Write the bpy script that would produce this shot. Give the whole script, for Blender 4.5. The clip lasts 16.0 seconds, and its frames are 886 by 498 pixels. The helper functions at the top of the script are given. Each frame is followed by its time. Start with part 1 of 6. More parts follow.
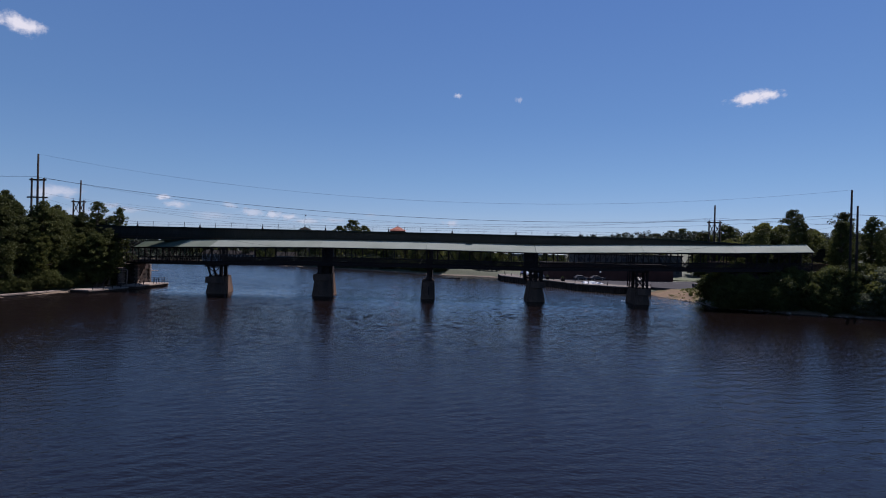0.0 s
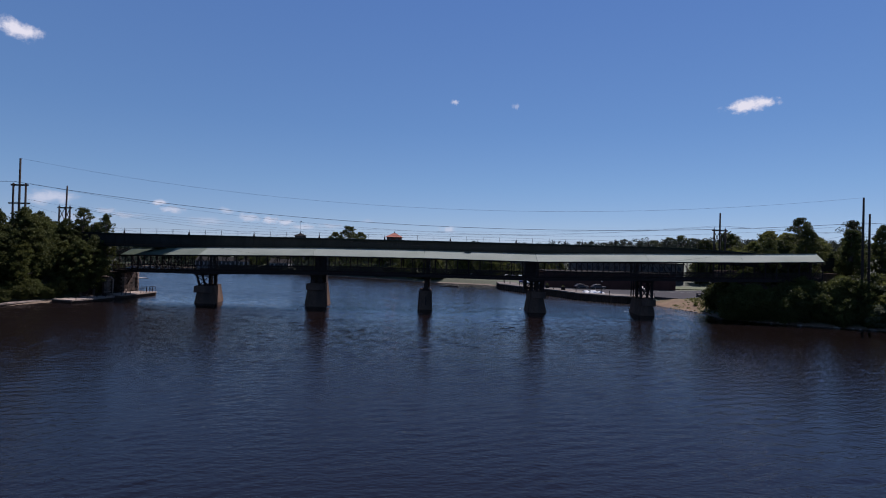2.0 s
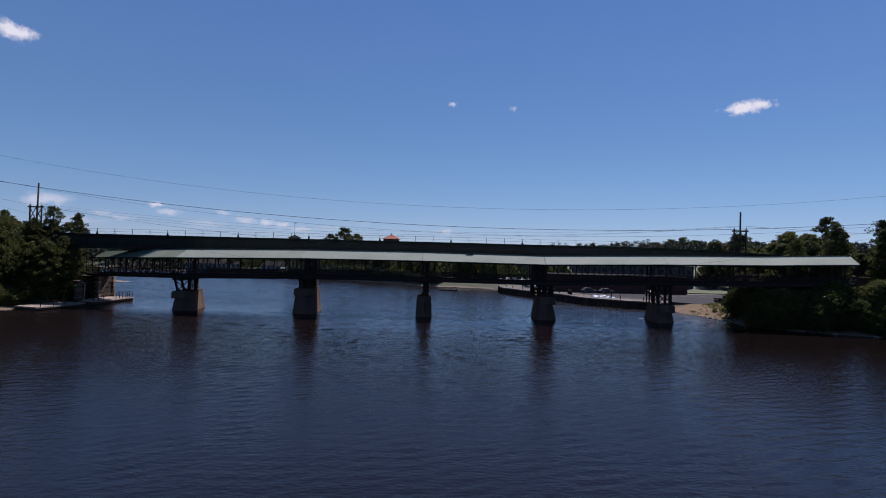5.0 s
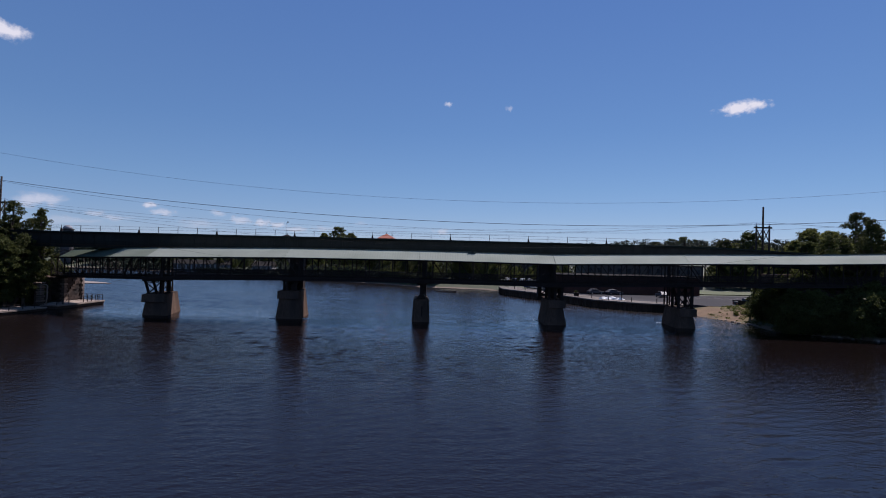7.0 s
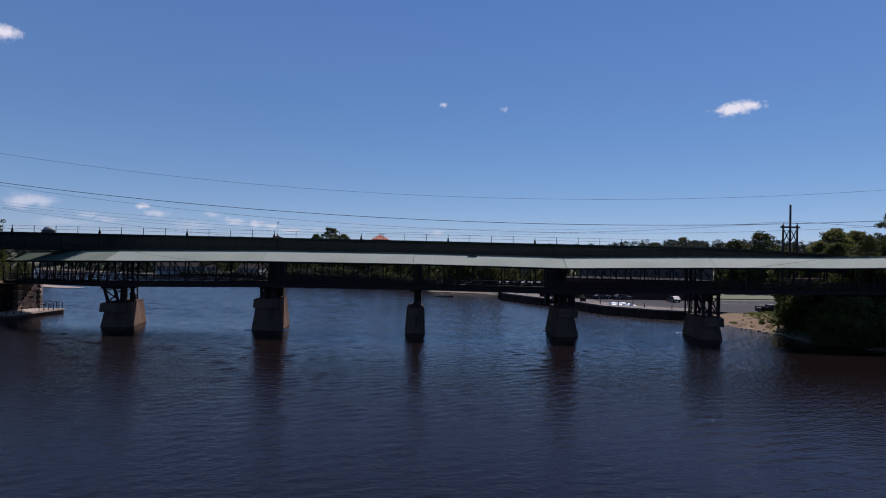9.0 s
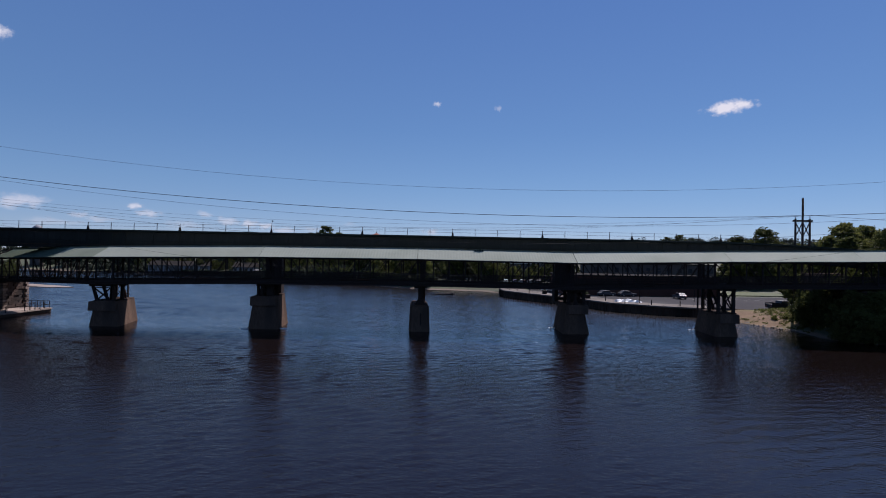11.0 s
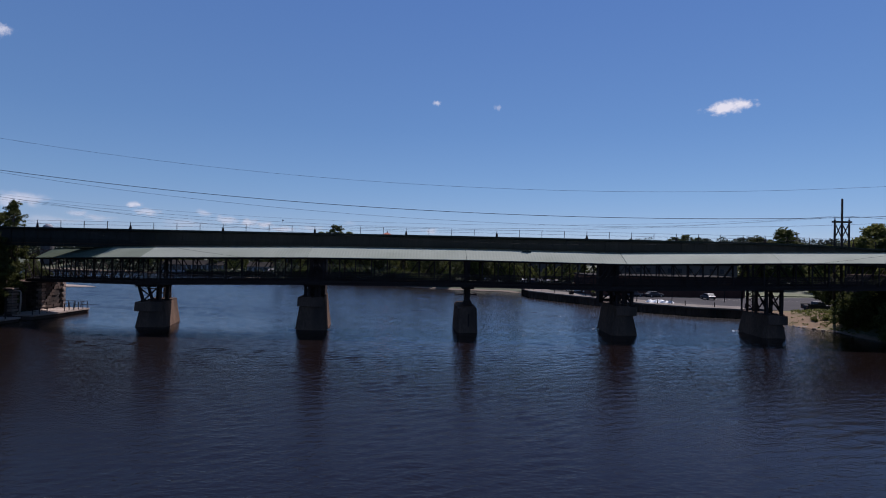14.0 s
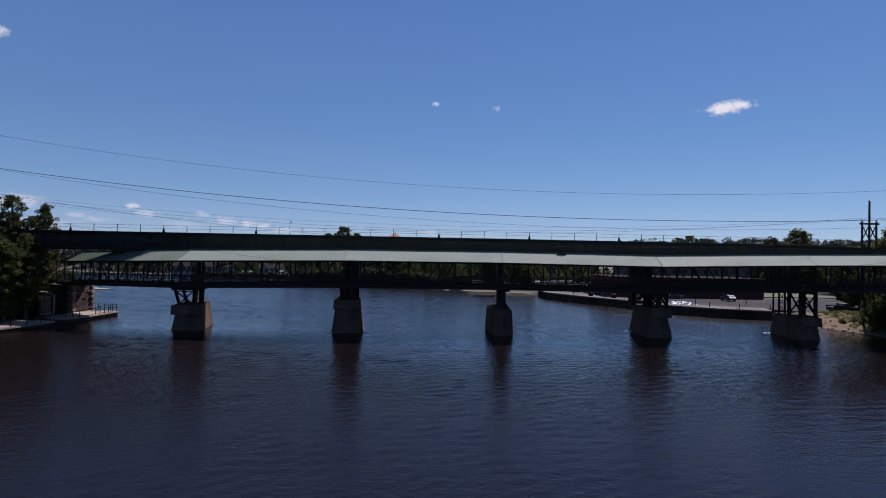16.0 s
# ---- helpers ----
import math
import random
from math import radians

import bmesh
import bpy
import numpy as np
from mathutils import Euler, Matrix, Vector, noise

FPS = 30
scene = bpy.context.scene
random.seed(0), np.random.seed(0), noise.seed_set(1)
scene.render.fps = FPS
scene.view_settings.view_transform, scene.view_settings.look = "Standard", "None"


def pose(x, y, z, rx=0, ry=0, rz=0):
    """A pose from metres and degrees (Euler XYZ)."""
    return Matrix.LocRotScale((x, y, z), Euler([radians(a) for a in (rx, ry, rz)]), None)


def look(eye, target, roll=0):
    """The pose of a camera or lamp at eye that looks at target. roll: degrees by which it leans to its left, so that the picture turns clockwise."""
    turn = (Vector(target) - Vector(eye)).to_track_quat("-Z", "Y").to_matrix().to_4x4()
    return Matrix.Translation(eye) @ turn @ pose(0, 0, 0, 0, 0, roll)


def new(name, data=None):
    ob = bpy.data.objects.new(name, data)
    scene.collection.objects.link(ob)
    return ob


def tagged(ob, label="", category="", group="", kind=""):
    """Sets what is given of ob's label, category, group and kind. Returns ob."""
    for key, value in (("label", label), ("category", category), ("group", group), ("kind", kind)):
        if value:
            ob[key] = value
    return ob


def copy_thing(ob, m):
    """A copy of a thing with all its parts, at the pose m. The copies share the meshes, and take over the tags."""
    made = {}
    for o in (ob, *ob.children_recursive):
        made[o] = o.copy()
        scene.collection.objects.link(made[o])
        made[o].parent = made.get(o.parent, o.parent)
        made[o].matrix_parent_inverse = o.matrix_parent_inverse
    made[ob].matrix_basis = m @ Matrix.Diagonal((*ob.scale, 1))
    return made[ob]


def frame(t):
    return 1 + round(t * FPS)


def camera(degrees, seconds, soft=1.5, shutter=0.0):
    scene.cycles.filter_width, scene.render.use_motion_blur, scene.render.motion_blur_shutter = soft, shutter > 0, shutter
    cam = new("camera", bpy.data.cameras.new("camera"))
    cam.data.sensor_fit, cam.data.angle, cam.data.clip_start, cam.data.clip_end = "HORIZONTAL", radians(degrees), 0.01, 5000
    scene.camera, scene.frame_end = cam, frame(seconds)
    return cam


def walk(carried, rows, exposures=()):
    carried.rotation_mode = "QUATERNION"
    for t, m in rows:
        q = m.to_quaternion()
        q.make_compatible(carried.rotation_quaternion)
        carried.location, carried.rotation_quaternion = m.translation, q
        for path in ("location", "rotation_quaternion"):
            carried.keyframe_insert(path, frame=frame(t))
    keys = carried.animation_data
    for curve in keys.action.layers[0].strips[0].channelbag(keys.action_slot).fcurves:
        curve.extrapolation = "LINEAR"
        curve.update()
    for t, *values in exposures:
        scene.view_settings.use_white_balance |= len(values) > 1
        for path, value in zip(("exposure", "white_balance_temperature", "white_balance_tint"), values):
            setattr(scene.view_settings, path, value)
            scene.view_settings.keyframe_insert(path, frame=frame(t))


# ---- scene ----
cam = camera(78.0, 16.0, soft=1.0)
PATH = [
    (0, (5.911, -115.837, 11.147), (5.871, -113.838, 11.139), 1.4),
    (0.5, (5.863, -115.072, 11.3), (5.825, -113.072, 11.298), 1.4),
    (1, (5.827, -114.104, 11.45), (5.792, -112.104, 11.453), 1.4),
    (1.5, (5.771, -112.99, 11.593), (5.739, -110.99, 11.6), 1.4),
    (2, (5.615, -111.873, 11.678), (5.586, -109.873, 11.692), 1.5),
    (2.5, (5.492, -110.732, 11.75), (5.465, -108.732, 11.767), 1.4),
    (3, (5.429, -109.492, 11.805), (5.403, -107.492, 11.825), 1.4),
    (3.5, (5.391, -108.139, 11.841), (5.368, -106.139, 11.862), 1.4),
    (4, (5.26, -106.519, 11.814), (5.237, -104.52, 11.837), 1.4),
    (6.5, (4.469, -95.932, 11.379), (4.46, -93.932, 11.401), 1.5),
    (7, (4.355, -93.273, 11.364), (4.35, -91.274, 11.388), 1.4),
    (7.5, (4.346, -90.323, 11.436), (4.342, -88.324, 11.459), 1.5),
    (8, (4.332, -87.369, 11.533), (4.33, -85.369, 11.559), 1.5),
    (8.5, (4.259, -84.857, 11.634), (4.266, -82.858, 11.66), 1.4),
    (9, (4.068, -83.101, 11.699), (4.08, -81.101, 11.727), 1.3),
    (11.5, (1.696, -79.454, 10.852), (1.732, -77.455, 10.878), 1.1),
    (12, (0.674, -79.35, 10.783), (0.703, -77.35, 10.809), 1.1),
    (12.5, (-0.654, -79.426, 10.757), (-0.624, -77.426, 10.783), 1.2),
    (13, (-1.954, -79.402, 10.858), (-1.921, -77.402, 10.884), 1.0),
    (13.5, (-3.297, -79.335, 10.985), (-3.263, -77.335, 11.012), 1.0),
    (14, (-4.71, -79.214, 11.119), (-4.67, -77.215, 11.142), 1.2),
    (14.5, (-6.188, -79.199, 11.233), (-6.149, -77.199, 11.261), 1.0),
    (15, (-7.637, -79.151, 11.269), (-7.599, -77.151, 11.296), 1.1),
    (15.5, (-8.931, -79.142, 11.288), (-8.894, -77.143, 11.314), 1.1),
    (16, (-10.078, -79.209, 11.303), (-10.033, -77.21, 11.329), 1.1),
]
walk(cam, [(t, look(eye, target, roll)) for t, eye, target, roll in PATH], exposures=[(0.0, 0.41, 5780, 23), (16.0, 0.41, 5780, 23)])

# ---------------------------------------------------------------- world, sun
SUN_AZ, SUN_EL = radians(36), radians(50)      # azimuth from +y towards +x
world = bpy.data.worlds.new("world")
scene.world = world
world.use_nodes = True
wn, wl = world.node_tree.nodes, world.node_tree.links
sky = wn.new("ShaderNodeTexSky")
sky.sky_type, sky.sun_disc = "NISHITA", False
sky.sun_elevation, sky.sun_rotation = SUN_EL, SUN_AZ
sky.altitude, sky.air_density, sky.dust_density, sky.ozone_density = 2500, 1.0, 0.0, 3.0
wn["Background"].inputs["Strength"].default_value = 0.0635
rich = wn.new("ShaderNodeHueSaturation")
rich.inputs["Saturation"].default_value = 1.05
wl.new(sky.outputs[0], rich.inputs["Color"])
haze = wn.new("ShaderNodeMixRGB")                # thin even haze in the whole sky
haze.inputs[0].default_value, haze.inputs[2].default_value = 0.55, (2.1, 3.75, 6.15, 1)
wl.new(rich.outputs[0], haze.inputs[1])
sky_co, sky_z = wn.new("ShaderNodeTexCoord"), wn.new("ShaderNodeSeparateXYZ")
wl.new(sky_co.outputs["Generated"], sky_z.inputs[0])
depth = wn.new("ShaderNodeValToRGB")             # deeper blue overhead, paler low down
depth.color_ramp.elements[0].position, depth.color_ramp.elements[0].color = 0.03, (1.1, 1.0, 0.9, 1)
depth.color_ramp.elements[1].position, depth.color_ramp.elements[1].color = 0.45, (0.68, 0.76, 0.88, 1)
for at, tint in ((0.12, (0.96, 0.97, 0.89, 1)), (0.22, (0.82, 0.885, 0.88, 1))):
    depth.color_ramp.elements.new(at).color = tint
wl.new(sky_z.outputs[2], depth.inputs[0])
deep = wn.new("ShaderNodeMixRGB")
deep.blend_type, deep.inputs[0].default_value = "MULTIPLY", 1.0
wl.new(haze.outputs[0], deep.inputs[1]); wl.new(depth.outputs[0], deep.inputs[2])
wl.new(deep.outputs[0], wn["Background"].inputs["Color"])

sun = new("sun", bpy.data.lights.new("sun", "SUN"))
sun.data.energy, sun.data.angle, sun.data.color = 5.0, radians(0.5), (1.0, 0.92, 0.78)
SUN_DIR = Vector((math.sin(SUN_AZ) * math.cos(SUN_EL), math.cos(SUN_AZ) * math.cos(SUN_EL), math.sin(SUN_EL)))
sun.matrix_world = look(SUN_DIR * 300, (0, 0, 0))


# ---------------------------------------------------------------- materials
def material(name, colour, rough=0.7, metal=0.0, vary=0.25, scale=1.0, fine=14.0, bump=0.15, spec=0.4, per_object=0.0, stain=None, streak=1.0):
    """A surface with two scales of variation, fine relief, and an optional second colour in patches. streak: how far the marks are drawn out downwards."""
    m = bpy.data.materials.new(name)
    m.use_nodes = True
    n, l = m.node_tree.nodes, m.node_tree.links
    b = n["Principled BSDF"]
    b.inputs["Metallic"].default_value = metal
    b.inputs["Specular IOR Level"].default_value = spec
    co = n.new("ShaderNodeTexCoord")
    mp = n.new("ShaderNodeMapping")
    mp.inputs["Scale"].default_value = (1, 1, 1 / streak)
    l.new(co.outputs["Object"], mp.inputs[0])
    big, small = n.new("ShaderNodeTexNoise"), n.new("ShaderNodeTexNoise")
    big.inputs["Scale"].default_value, big.inputs["Detail"].default_value = scale, 5
    small.inputs["Scale"].default_value, small.inputs["Detail"].default_value = fine, 4
    l.new(mp.outputs[0], big.inputs[0]); l.new(mp.outputs[0], small.inputs[0])
    ramp = n.new("ShaderNodeValToRGB")
    lo = [c * (1 - vary) for c in colour]
    hi = [min(1, c * (1 + vary)) for c in colour]
    ramp.color_ramp.elements[0].position, ramp.color_ramp.elements[1].position = 0.3, 0.7
    ramp.color_ramp.elements[0].color, ramp.color_ramp.elements[1].color = (*lo, 1), (*hi, 1)
    mixv = n.new("ShaderNodeMath"); mixv.operation = "MULTIPLY_ADD"
    l.new(small.outputs[0], mixv.inputs[0]); mixv.inputs[1].default_value = 0.45
    half = n.new("ShaderNodeMath"); half.operation = "MULTIPLY"; half.inputs[1].default_value = 0.55
    l.new(big.outputs[0], half.inputs[0]); l.new(half.outputs[0], mixv.inputs[2])
    l.new(mixv.outputs[0], ramp.inputs[0])
    out = ramp.outputs[0]
    if stain:
        st = n.new("ShaderNodeTexNoise"); st.inputs["Scale"].default_value = scale * 0.45; st.inputs["Detail"].default_value = 6
        l.new(mp.outputs[0], st.inputs[0])
        sr = n.new("ShaderNodeValToRGB")
        sr.color_ramp.elements[0].position, sr.color_ramp.elements[1].position = 0.48, 0.66
        l.new(st.outputs[0], sr.inputs[0])
        mx = n.new("ShaderNodeMixRGB")
        l.new(sr.outputs[0], mx.inputs[0]); l.new(out, mx.inputs[1]); mx.inputs[2].default_value = (*stain, 1)
        out = mx.outputs[0]
    if per_object:
        oi = n.new("ShaderNodeObjectInfo")
        hs = n.new("ShaderNodeHueSaturation")
        ma = n.new("ShaderNodeMath"); ma.operation = "MULTIPLY_ADD"
        ma.inputs[1].default_value, ma.inputs[2].default_value = per_object * 2, 1 - per_object
        l.new(oi.outputs["Random"], ma.inputs[0]); l.new(ma.outputs[0], hs.inputs["Value"]); l.new(out, hs.inputs["Color"])
        out = hs.outputs[0]
    l.new(out, b.inputs["Base Color"])
    rr = n.new("ShaderNodeMath"); rr.operation = "MULTIPLY_ADD"
    rr.inputs[1].default_value, rr.inputs[2].default_value = 0.25, rough - 0.12
    l.new(big.outputs[0], rr.inputs[0]); l.new(rr.outputs[0], b.inputs["Roughness"])
    if bump:
        bp = n.new("ShaderNodeBump"); bp.inputs["Strength"].default_value = bump; bp.inputs["Distance"].default_value = 0.05
        l.new(small.outputs[0], bp.inputs["Height"]); l.new(bp.outputs[0], b.inputs["Normal"])
    return m


def foliage(name, dark, light, thin=0.2):
    """Leaves: colour by leaf cluster and by plant, a little light shining through."""
    m = bpy.data.materials.new(name)
    m.use_nodes = True
    n, l = m.node_tree.nodes, m.node_tree.links
    b = n["Principled BSDF"]
    b.inputs["Roughness"].default_value, b.inputs["Specular IOR Level"].default_value = 0.65, 0.1
    geo, oi = n.new("ShaderNodeNewGeometry"), n.new("ShaderNodeObjectInfo")
    co, nz = n.new("ShaderNodeTexCoord"), n.new("ShaderNodeTexNoise")
    nz.inputs["Scale"].default_value, nz.inputs["Detail"].default_value = 0.6, 3
    l.new(co.outputs["Object"], nz.inputs[0])
    a = n.new("ShaderNodeMath"); a.operation = "MULTIPLY_ADD"; a.inputs[1].default_value = 0.45
    l.new(geo.outputs["Random Per Island"], a.inputs[0])
    a2 = n.new("ShaderNodeMath"); a2.operation = "MULTIPLY_ADD"; a2.inputs[1].default_value, a2.inputs[2].default_value = 0.5, -0.12
    l.new(oi.outputs["Random"], a2.inputs[0])
    a3 = n.new("ShaderNodeMath"); a3.operation = "MULTIPLY_ADD"; a3.inputs[1].default_value = 0.5
    l.new(nz.outputs[0], a3.inputs[0]); l.new(a2.outputs[0], a3.inputs[2]); l.new(a3.outputs[0], a.inputs[2])
    ramp = n.new("ShaderNodeValToRGB")
    ramp.color_ramp.elements[0].position, ramp.color_ramp.elements[1].position = 0.2, 0.9
    ramp.color_ramp.elements[0].color, ramp.color_ramp.elements[1].color = (*dark, 1), (*light, 1)
    l.new(a.outputs[0], ramp.inputs[0]); l.new(ramp.outputs[0], b.inputs["Base Color"])
    tr, mx = n.new("ShaderNodeBsdfTranslucent"), n.new("ShaderNodeMixShader")
    l.new(ramp.outputs[0], tr.inputs[0]); mx.inputs[0].default_value = thin
    l.new(b.outputs[0], mx.inputs[1]); l.new(tr.outputs[0], mx.inputs[2])
    l.new(mx.outputs[0], n["Material Output"].inputs[0])
    return m


def water_material():
    m = bpy.data.materials.new("river_water")
    m.use_nodes = True
    n, l = m.node_tree.nodes, m.node_tree.links
    b = n["Principled BSDF"]
    b.inputs["IOR"].default_value, b.inputs["Roughness"].default_value = 1.37, 0.06
    co = n.new("ShaderNodeTexCoord")

    def waves(scale, stretch, turn, detail):
        mp, nz = n.new("ShaderNodeMapping"), n.new("ShaderNodeTexNoise")
        mp.inputs["Rotation"].default_value = (0, 0, radians(turn))
        mp.inputs["Scale"].default_value = (1 / stretch, 1, 1)
        nz.inputs["Scale"].default_value, nz.inputs["Detail"].default_value = scale, detail
        l.new(co.outputs["Object"], mp.inputs[0]); l.new(mp.outputs[0], nz.inputs[0])
        return nz.outputs[0]

    ripple, silt = waves(3.4, 1.9, -24, 4), waves(0.012, 2.0, 0, 4)
    c = n.new("ShaderNodeValToRGB")
    c.color_ramp.elements[0].position, c.color_ramp.elements[1].position = 0.35, 0.7
    c.color_ramp.elements[0].color, c.color_ramp.elements[1].color = (0.0042, 0.0025, 0.0026, 1), (0.007, 0.0042, 0.0041, 1)
    l.new(silt, c.inputs[0]); l.new(c.outputs[0], b.inputs["Base Color"])
    gust = waves(0.045, 2.5, 20, 3)                 # wind patches: rougher and smoother water
    rg = n.new("ShaderNodeMapRange")
    rg.inputs[1].default_value, rg.inputs[2].default_value, rg.inputs[3].default_value, rg.inputs[4].default_value = 0.35, 0.65, 0.03, 0.06
    l.new(gust, rg.inputs[0])
    xyz = n.new("ShaderNodeSeparateXYZ"); l.new(co.outputs["Object"], xyz.inputs[0])

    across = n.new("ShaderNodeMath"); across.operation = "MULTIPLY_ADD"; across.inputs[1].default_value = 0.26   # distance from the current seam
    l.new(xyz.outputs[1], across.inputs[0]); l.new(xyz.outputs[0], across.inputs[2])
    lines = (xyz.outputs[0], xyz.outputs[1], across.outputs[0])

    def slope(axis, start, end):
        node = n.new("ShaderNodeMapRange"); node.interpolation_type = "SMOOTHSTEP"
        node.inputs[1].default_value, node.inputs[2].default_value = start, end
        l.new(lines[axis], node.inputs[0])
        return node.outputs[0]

    def times(a, c2):
        node = n.new("ShaderNodeMath"); node.operation = "MULTIPLY"
        for k, v in enumerate((a, c2)):
            if isinstance(v, float):
                node.inputs[k].default_value = v
            else:
                l.new(v, node.inputs[k])
        return node.outputs[0]

    chop = n.new("ShaderNodeMath"); chop.operation = "MULTIPLY_ADD"    # unresolved small chop beyond the piers
    l.new(slope(1, -4, 30), chop.inputs[0]); chop.inputs[1].default_value = 0.15; l.new(rg.outputs[0], chop.inputs[2])
    l.new(chop.outputs[0], b.inputs["Roughness"])
    # weaker sky reflection painted in by position, below both banks and beside the seam
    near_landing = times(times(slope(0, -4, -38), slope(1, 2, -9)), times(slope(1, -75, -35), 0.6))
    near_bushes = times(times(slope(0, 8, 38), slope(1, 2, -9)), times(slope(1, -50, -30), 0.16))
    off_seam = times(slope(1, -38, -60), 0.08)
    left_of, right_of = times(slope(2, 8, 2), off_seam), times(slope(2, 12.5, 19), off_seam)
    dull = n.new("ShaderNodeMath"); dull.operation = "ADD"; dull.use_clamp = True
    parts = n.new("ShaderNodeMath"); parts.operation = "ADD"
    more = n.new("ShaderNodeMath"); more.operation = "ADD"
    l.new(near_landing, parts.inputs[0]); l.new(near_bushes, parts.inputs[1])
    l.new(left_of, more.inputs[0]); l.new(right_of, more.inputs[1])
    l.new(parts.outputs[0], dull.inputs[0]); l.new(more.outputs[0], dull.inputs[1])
    # flat dark colour mixed in where the reflected sky is toned down
    muted_bsdf, mixed = n.new("ShaderNodeBsdfDiffuse"), n.new("ShaderNodeMixShader")
    muted_bsdf.inputs[0].default_value = (0.0062, 0.0047, 0.0047, 1)
    l.new(dull.outputs[0], mixed.inputs[0]); l.new(b.outputs[0], mixed.inputs[1]); l.new(muted_bsdf.outputs[0], mixed.inputs[2])
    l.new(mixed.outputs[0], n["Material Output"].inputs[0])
    bp = n.new("ShaderNodeBump"); bp.inputs["Distance"].default_value, bp.inputs["Strength"].default_value = 0.05, 1.0
    l.new(ripple, bp.inputs["Height"]); l.new(bp.outputs[0], b.inputs["Normal"])
    return m


def cloud_material():
    m = bpy.data.materials.new("cloud_vapour")
    m.use_nodes = True
    n, l = m.node_tree.nodes, m.node_tree.links
    n.remove(n["Principled BSDF"])
    co, oi = n.new("ShaderNodeTexCoord"), n.new("ShaderNodeObjectInfo")
    off = n.new("ShaderNodeVectorMath"); off.operation = "MULTIPLY_ADD"
    sc = n.new("ShaderNodeCombineXYZ")
    l.new(oi.outputs["Random"], sc.inputs[2])
    big = n.new("ShaderNodeVectorMath"); big.operation = "SCALE"; big.inputs[3].default_value = 40
    l.new(sc.outputs[0], big.inputs[0])
    l.new(co.outputs["Object"], off.inputs[0]); off.inputs[1].default_value = (2.2, 1.2, 1.0); l.new(big.outputs[0], off.inputs[2])
    nz = n.new("ShaderNodeTexNoise"); nz.inputs["Scale"].default_value, nz.inputs["Detail"].default_value = 1.6, 8
    nz.inputs["Roughness"].default_value = 0.62
    l.new(off.outputs[0], nz.inputs[0])
    ln = n.new("ShaderNodeVectorMath"); ln.operation = "LENGTH"
    l.new(co.outputs["Object"], ln.inputs[0])
    fall = n.new("ShaderNodeMapRange"); fall.inputs[1].default_value, fall.inputs[2].default_value, fall.inputs[3].default_value, fall.inputs[4].default_value = 0.0, 1.0, 0.42, -0.5
    l.new(ln.outputs["Value"], fall.inputs[0])
    s = n.new("ShaderNodeMath"); s.operation = "ADD"
    l.new(nz.outputs[0], s.inputs[0]); l.new(fall.outputs[0], s.inputs[1])
    al = n.new("ShaderNodeMapRange"); al.interpolation_type = "SMOOTHSTEP"
    al.inputs[1].default_value, al.inputs[2].default_value = 0.5, 0.86
    l.new(s.outputs[0], al.inputs[0])
    dens = n.new("ShaderNodeMath"); dens.operation = "MULTIPLY"
    l.new(al.outputs[0], dens.inputs[0]); l.new(oi.outputs["Alpha"], dens.inputs[1])
    em, tr, mx = n.new("ShaderNodeEmission"), n.new("ShaderNodeBsdfTransparent"), n.new("ShaderNodeMixShader")
    em.inputs[0].default_value, em.inputs[1].default_value = (1.0, 0.97, 0.92, 1), 0.58
    l.new(dens.outputs[0], mx.inputs[0]); l.new(tr.outputs[0], mx.inputs[1]); l.new(em.outputs[0], mx.inputs[2])
    l.new(mx.outputs[0], n["Material Output"].inputs[0])
    return m


